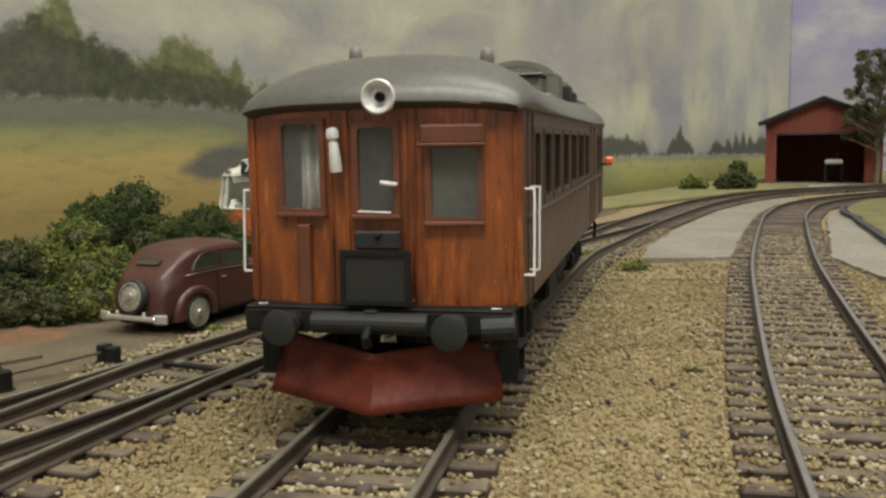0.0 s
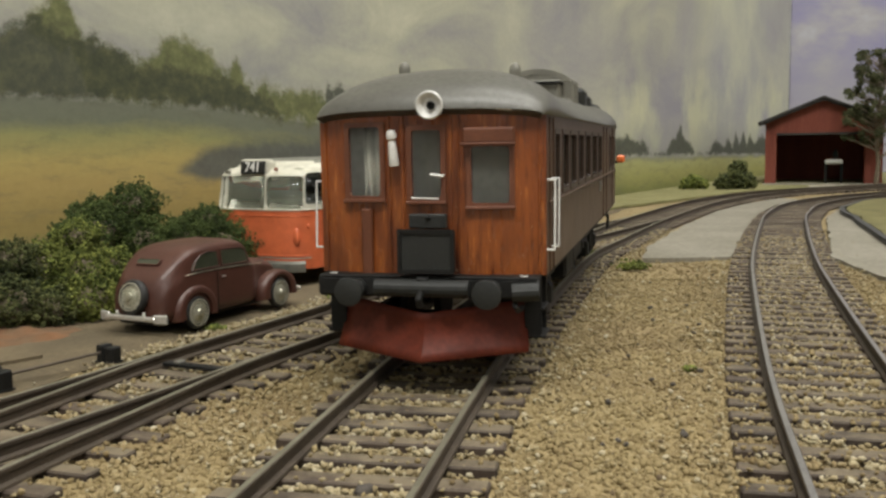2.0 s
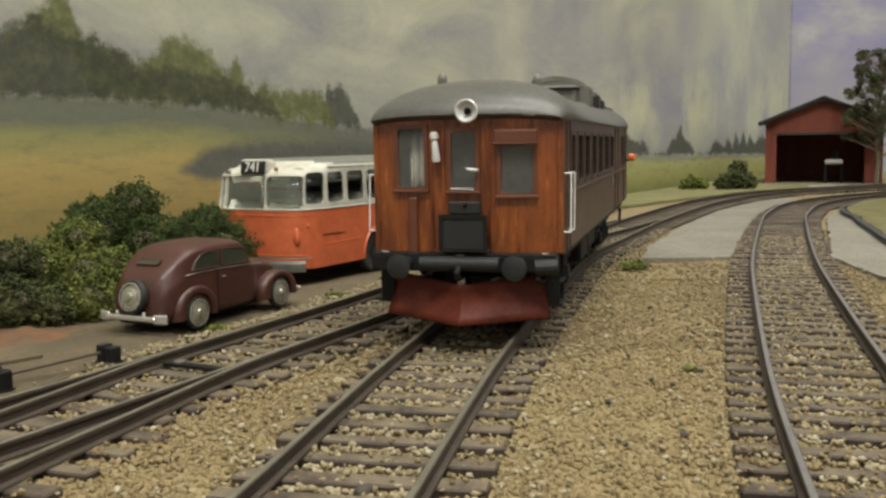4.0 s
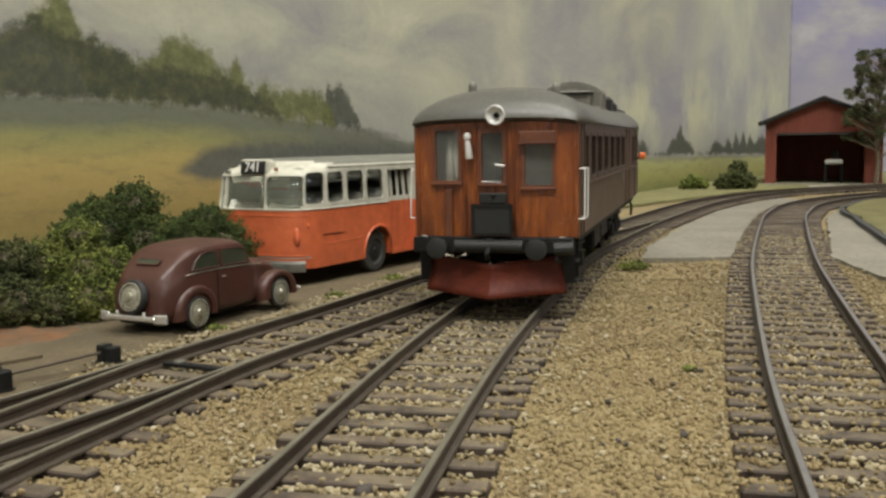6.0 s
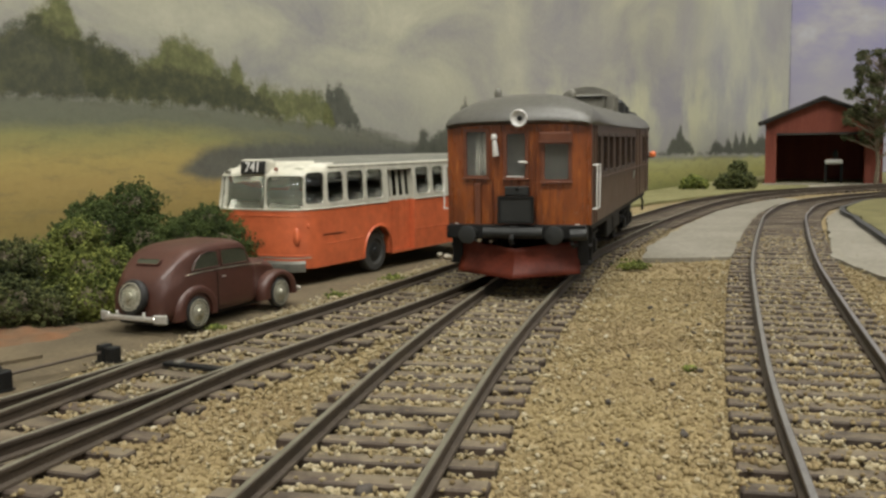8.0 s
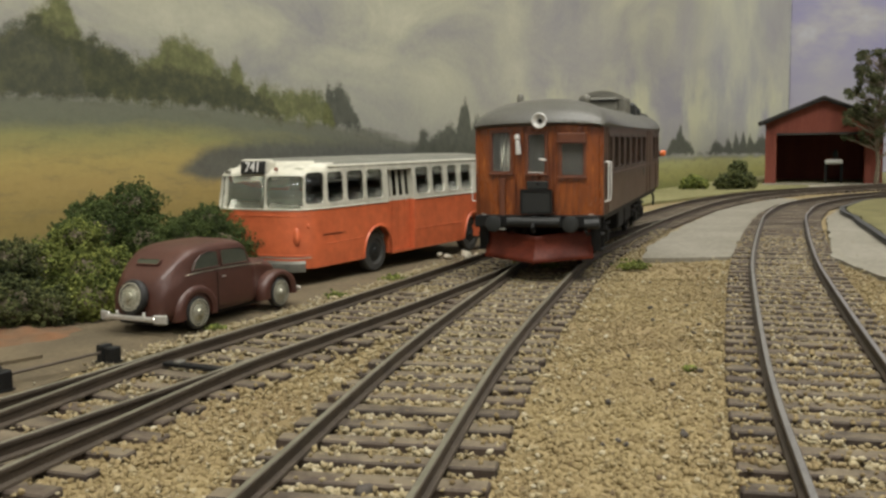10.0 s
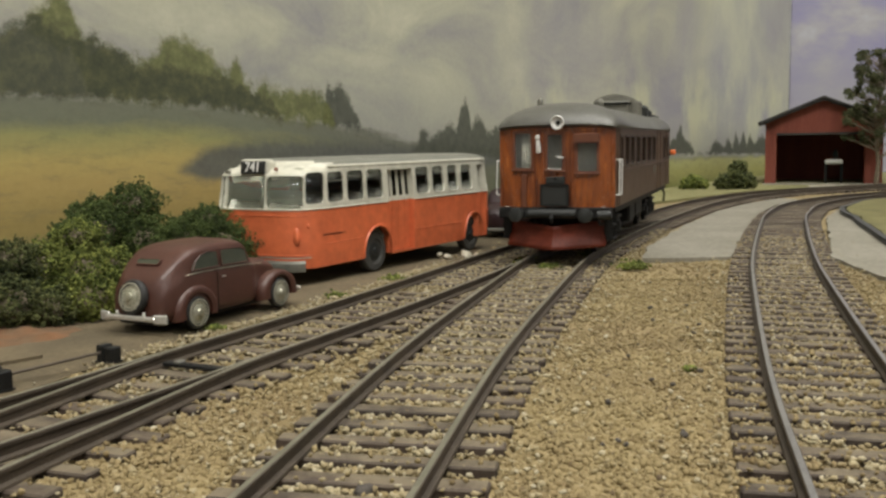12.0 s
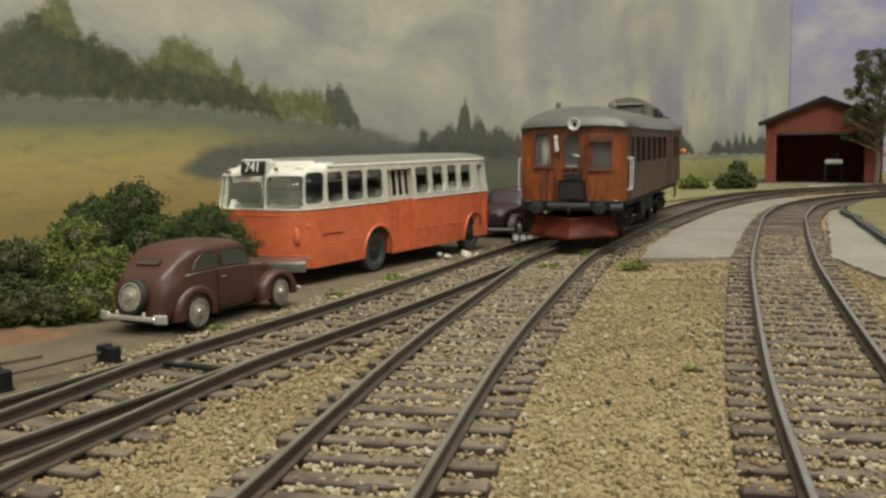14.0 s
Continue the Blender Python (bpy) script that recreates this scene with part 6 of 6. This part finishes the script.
def birch():
    t = thing("birch_tree", "slender birch with pale trunk and drooping olive crown", "tree", P(27.9, 60.0, -0.2))
    rng = np.random.default_rng(21)
    bm = bmesh.new()
    pts = [Vector((0.0, 0, 0)), Vector((0.12, 0, 1.4)), Vector((0.0, 0.05, 2.8)), Vector((0.15, 0, 4.6)), Vector((0.05, 0, 6.6)), Vector((0.2, 0, 8.2))]
    for i, (a, b) in enumerate(zip(pts, pts[1:])):
        rod(bm, a, b, 0.17 - 0.028 * i, 9, 0.142 - 0.028 * i)
    trunk = part("trunk", bm, M_BARK, t, "pale grey-brown trunk", smooth=60)
    blobs = []
    for i in range(120):
        z = rng.uniform(2.6, 8.6)
        a = rng.uniform(0, 2 * math.pi)
        reach = rng.uniform(0.4, 1.0) * (2.2 if z < 6.5 else 1.6)
        e = Vector((reach * math.cos(a), reach * math.sin(a), z))
        br = rod(bmesh.new(), (0.08, 0, z - 0.9), e, 0.05, 6, 0.02)
        part("limb", br, M_BARK, trunk)
        blobs.append((e.x, e.y, e.z, rng.uniform(0.22, 0.5)))
    cloud = tuft_cloud(rng, blobs, 1100, 0.95)
    ob = new("crown", scatter_mesh("crown", cloud, rng.uniform(0.03, 0.065, len(cloud)), rng, jitter=0.6))
    ob.data.materials.append(M_LEAF_BIRCH)
    ob.parent = t
    tagged(ob, "olive crown of small leaf clumps")


birch()


# ---- small things along the tracks ----
def point_lever(x, y, z, rz, s=1.0):
    t = thing("point_machine", "small black point machine box beside the siding", "point machine", P(x, y, z, 0, 0, rz) @ Matrix.Scale(s, 4), "point machines")
    part("housing", box(bmesh.new(), (-0.09, 0, 0.15), (0.16, 0.24, 0.30), 0.02), M_BLACK, t)
    part("cover", box(bmesh.new(), (0.10, 0, 0.14), (0.2, 0.22, 0.26), 0.02), M_BLACK, t)
    part("base", box(bmesh.new(), (0, 0, 0.01), (0.42, 0.26, 0.02), 0.005), M_BLACK, t)


point_lever(-5.05, 13.75, -0.2, -27, 0.88)
point_lever(-6.0, 12.2, -0.2, -27, 1.0)
rodding = part("point_rodding", rod(bmesh.new(), (-5.88, 12.38, -0.03), (-5.12, 13.6, -0.03), 0.022, 6), M_RAIL)
tagged(rodding, "thin rusty rod between two point machines", "rod")
tie = thing("tie_bar", "black tie bar of the turnout blades", "tie bar", P(-3.35, 12.9, -0.15, 0, 0, -26))
part("bar", box(bmesh.new(), (-0.1, 0, 0.03), (1.35, 0.14, 0.06), 0.01), M_BLACK, tie)
for q in (-0.5, 0.45):
    part("clip", box(bmesh.new(), (q, 0, 0.075), (0.1, 0.16, 0.04), 0.01), M_GREYMETAL, tie)
lamp_row = thing("ground_signal", "black ground signal with three white discs", "signal", P(2.55, 29.7, -0.25, 0, 0, -8))
part("box", box(bmesh.new(), (0, 0, 0.18), (0.72, 0.2, 0.36), 0.03), M_BLACK, lamp_row)
for q in (-0.2, 0.03, 0.25):
    part("disc", lathe(bmesh.new(), [(0.1, 0), (0.1, 0.03), (0.05, 0.035), (0.01, 0.02)], Matrix.Translation((q, -0.1, 0.2)) @ pose(0, 0, 0, 90), 14), M_WHITE, lamp_row)
part("foot", box(bmesh.new(), (0, 0.05, 0.01), (0.8, 0.3, 0.03)), M_BLACK, lamp_row)

rng = np.random.default_rng(5)
M_ROCK = surface("pale_rock", (0.42, 0.38, 0.28), (0.56, 0.52, 0.42), 3.0, 0.85, fine=20, relief=0.4)
M_DARKROCK = surface("dark_clinker", (0.05, 0.042, 0.035), (0.09, 0.075, 0.06), 3.0, 0.85, fine=20, relief=0.4)


def rock(label, x, y, z, r, mat, seed):
    ob = new("rock", scatter_mesh("rock", [(0, 0, 0)], [r], np.random.default_rng(seed), ICO, ICO_F, 0.22, 0.75))
    ob.data.materials.append(mat)
    ob.matrix_basis = P(x, y, z + r * 0.5)
    tagged(ob, label, "rock", "rocks")


for i, (x, y, r) in enumerate(((0.66, 25.95, 0.21), (0.12, 25.9, 0.13), (0.95, 26.2, 0.12), (-0.1, 26.6, 0.1))):
    rock("pale irregular rock beside the siding", x, y, -0.25, r, M_ROCK, 50 + i)
for i, (x, y, r) in enumerate(((3.95, 17.6, 0.09), (-6.35, 14.7, 0.07), (4.3, 13.0, 0.06), (2.0, 11.2, 0.06), (-0.75, 8.3, 0.12), (3.35, 8.6, 0.07), (8.75, 36.2, 0.2), (2.6, 9.9, 0.05), (3.0, 12.0, 0.05))):
    rock("small dark clinker lump on the gravel", x, y, -0.25, r, M_DARKROCK, 70 + i)

specks = np.random.default_rng(17)
for i in range(22):
    y = specks.uniform(9.5, 23)
    x = np.interp(y, [9, 23], [2.2, 6.0]) + specks.uniform(-1.1, 1.1)
    rock("tiny dark clinker crumb on the gravel", x, y, -0.24, specks.uniform(0.025, 0.05), M_DARKROCK, 200 + i)


def tuft(x, y, seed, n=260, r=0.3):
    g = np.random.default_rng(seed)
    n = max(20, int(n * min(1, r * r / 0.09)))
    d = g.normal(size=(n, 3)) * (r * 0.5, r * 0.35, r * 0.2)
    d[:, 2] = abs(d[:, 2])
    ob = new("grass_tuft", scatter_mesh("grass_tuft", d, g.uniform(0.02, 0.05, n), g, jitter=0.5))
    ob.data.materials.append(M_LEAF_LIGHT)
    ob.matrix_basis = P(x, y, -0.22)
    tagged(ob, "small green flock tuft on the gravel", "grass", "grass tufts")


for i, (x, y, r) in enumerate(((4.75, 23.3, 0.38), (-4.05, 16.15, 0.2), (-1.15, 21.9, 0.25), (3.4, 12.8, 0.09), (5.0, 23.9, 0.2), (4.15, 26.0, 0.3), (2.7, 23.5, 0.25), (2.2, 24.5, 0.3), (-2.3, 19.6, 0.2))):
    tuft(x, y, 90 + i, r=r)


# ---- ballast grains ----
def inside(px, py, poly):
    r = np.zeros(len(px), bool)
    for (x0, y0), (x1, y1) in zip(poly, poly[1:] + poly[:1]):
        c = ((y0 > py) != (y1 > py)) & (px < (x1 - x0) * (py - y0) / (y1 - y0 + 1e-12) + x0)
        r ^= c
    return r


def ballast(y0, y1, density, size, base, faces, seed, flat=0.95):
    g = np.random.default_rng(seed)
    half = 0.53
    n = int(density * half * (y1 ** 2 - y0 ** 2))
    y = np.sqrt(g.uniform(y0 ** 2, y1 ** 2, n))
    x = g.uniform(-half, half, n) * y
    keep = ~inside(x, y, ROAD_OUTLINE) & ~inside(x, y, SLAB_OUTLINE) & ~inside(x, y, PAVE_OUTLINE)
    x, y = x[keep], y[keep]
    z = np.array([ground_z(a, b) for a, b in zip(x, y)]) + g.uniform(-0.012, 0.028, len(x))
    alive = np.ones(len(x), bool)
    for c in (MAIN, LEFT, SPUR, RIGHT):
        xy, head, _ = spline(c, 300)
        near = np.argmin((x[:, None] - xy[None, :, 0]) ** 2 + (y[:, None] - xy[None, :, 1]) ** 2, axis=1)
        dx, dy, h = x - xy[near, 0], y - xy[near, 1], head[near]
        d = dx * np.sin(h) - dy * np.cos(h)
        alive &= ~(abs(abs(d) - 0.755) < 0.11)
        z = np.where(abs(d) < 0.9 if c is MAIN else abs(d) < 1.4, np.maximum(z, -0.275), z)
    sl = np.array([s for s in SLEEPERS if y0 - 2 < s[1] < y1 + 2])
    on = np.zeros(len(x), bool)
    for sx, sy_, h, a, b in sl:
        al = (x - sx) * math.cos(h) + (y - sy_) * math.sin(h)
        ac = (x - sx) * math.sin(h) - (y - sy_) * math.cos(h)
        on |= (abs(al) < 0.15) & (ac > -a - 0.02) & (ac < b + 0.02)
    stay = g.random(len(x)) < np.where(x > 1.5, 0.13, 0.05)
    alive &= ~on | stay
    z = np.where(on, -0.185, z)
    x, y, z = x[alive], y[alive], z[alive]
    me = scatter_mesh("ballast", np.stack([x, y, z], 1), g.uniform(*size, len(x)), g, base, faces, 0.45, flat)
    me.materials.append(M_GRAIN)
    tagged(new("ballast_grains", me), "loose tan ballast grains on the track bed", "ballast", kind="stuff")


ballast(6.5, 14.0, 430, (0.016, 0.044), ICO, ICO_F, 1)
ballast(14.0, 22.0, 260, (0.02, 0.046), OCTA, OCTA_F, 2, 0.6)
ballast(22.0, 33.0, 80, (0.025, 0.055), OCTA, OCTA_F, 3, 0.6)


# ---- paler crumbs strewn along the siding and between its sleepers ----
def crumbs(centre, y0, y1, n, spread, seed, label, size=(0.02, 0.055)):
    g = np.random.default_rng(seed)
    xy, head, _ = spline(centre, 400)
    ok = np.where((xy[:, 1] > y0) & (xy[:, 1] < y1))[0]
    i = g.choice(ok, n)
    d = g.normal(0, spread, n)
    d = np.where(abs(abs(d) - 0.755) < 0.1, d * 0.75, d)
    x, y = xy[i, 0] + d * np.sin(head[i]) + g.normal(0, 0.05, n), xy[i, 1] - d * np.cos(head[i]) + g.normal(0, 0.05, n)
    free = np.ones(n, bool)
    for sx, sy_, h, a, b in SLEEPERS:
        al = (x - sx) * math.cos(h) + (y - sy_) * math.sin(h)
        ac = (x - sx) * math.sin(h) - (y - sy_) * math.cos(h)
        free &= ~((abs(al) < 0.14) & (ac > -a - 0.05) & (ac < b + 0.05)) | (g.random(n) < 0.1)
    x, y, n = x[free], y[free], int(free.sum())
    me = scatter_mesh("crumbs", np.stack([x, y, g.uniform(-0.27, -0.19, n)], 1), g.uniform(*size, n), g, ICO, ICO_F, 0.5, 0.75)
    me.materials.append(M_PALE)
    tagged(new("pale_crumbs", me), label, "ballast", kind="stuff")


M_PALE = material("pale_crumb", (0.4, 0.36, 0.26), 0.9)
color_to(M_PALE, ramp(M_PALE, node(M_PALE, "ShaderNodeNewGeometry").outputs["Random Per Island"], [(0, (0.18, 0.138, 0.07)), (0.4, (0.265, 0.214, 0.115)), (0.8, (0.325, 0.275, 0.165)), (1, (0.39, 0.35, 0.25))]))
crumbs(LEFT, 9, 31, 8000, 0.75, 61, "pale plaster crumbs along the siding", (0.014, 0.045))
crumbs(MAIN, 8, 34, 15000, 0.8, 62, "pale plaster crumbs along the main track", (0.015, 0.046))
crumbs(RIGHT, 8, 30, 9000, 0.85, 63, "pale plaster crumbs along the curved track", (0.015, 0.044))
edge_line = [(-5.95, 11.6), (-5.0, 13.9), (-3.85, 16.2), (-2.4, 19.1), (-1.15, 22.0), (0.4, 25.5)]
crumbs(edge_line, 13.5, 25, 2600, 0.13, 64, "pale ballast shoulder along the road edge", (0.014, 0.036))


# ---- motion: the railcar draws away along its track ----
def motions():
    rows = [
        (0.0, P(-0.809, 9.051, 0.0, 0, 0, -13.09)),
        (0.5, P(-0.694, 9.609, 0.0, 0, 0, -13.32)),
        (1.0, P(-0.577, 10.171, 0.0, 0, 0, -13.56)),
        (1.5, P(-0.457, 10.738, 0.0, 0, 0, -13.80)),
        (2.0, P(-0.335, 11.308, 0.0, 0, 0, -14.04)),
        (2.5, P(-0.210, 11.882, 0.0, 0, 0, -14.28)),
        (3.0, P(-0.083, 12.459, 0.0, 0, 0, -14.53)),
        (4.0, P(0.179, 13.623, 0.0, 0, 0, -15.03)),
        (5.0, P(0.452, 14.798, 0.0, 0, 0, -15.53)),
        (6.0, P(0.736, 15.982, 0.0, 0, 0, -16.03)),
        (7.0, P(1.031, 17.175, 0.0, 0, 0, -16.54)),
        (8.0, P(1.337, 18.374, 0.0, 0, 0, -17.06)),
        (9.0, P(1.656, 19.580, 0.0, 0, 0, -17.58)),
        (10.0, P(1.987, 20.790, 0.0, 0, 0, -18.10)),
        (11.0, P(2.331, 22.005, 0.0, 0, 0, -18.63)),
        (12.0, P(2.688, 23.223, 0.0, 0, 0, -19.15)),
        (13.0, P(3.059, 24.445, 0.0, 0, 0, -19.68)),
        (14.0, P(3.445, 25.671, 0.0, 0, 0, -20.22)),
    ]
    walk(TRAIN, rows)
    # the wheels roll without slip along the distance covered
    ts = [t for t, _ in rows]
    way = [0.0]
    for (_, a), (_, b) in zip(rows, rows[1:]):
        way.append(way[-1] + (b.translation - a.translation).length / U)
    for ws, y in WHEELSETS:
        walk(ws, [(float(t), P(0, y, 0.46, -math.degrees(float(np.interp(t, ts, way)) / 0.46))) for t in np.linspace(0, 14, 43)])


motions()
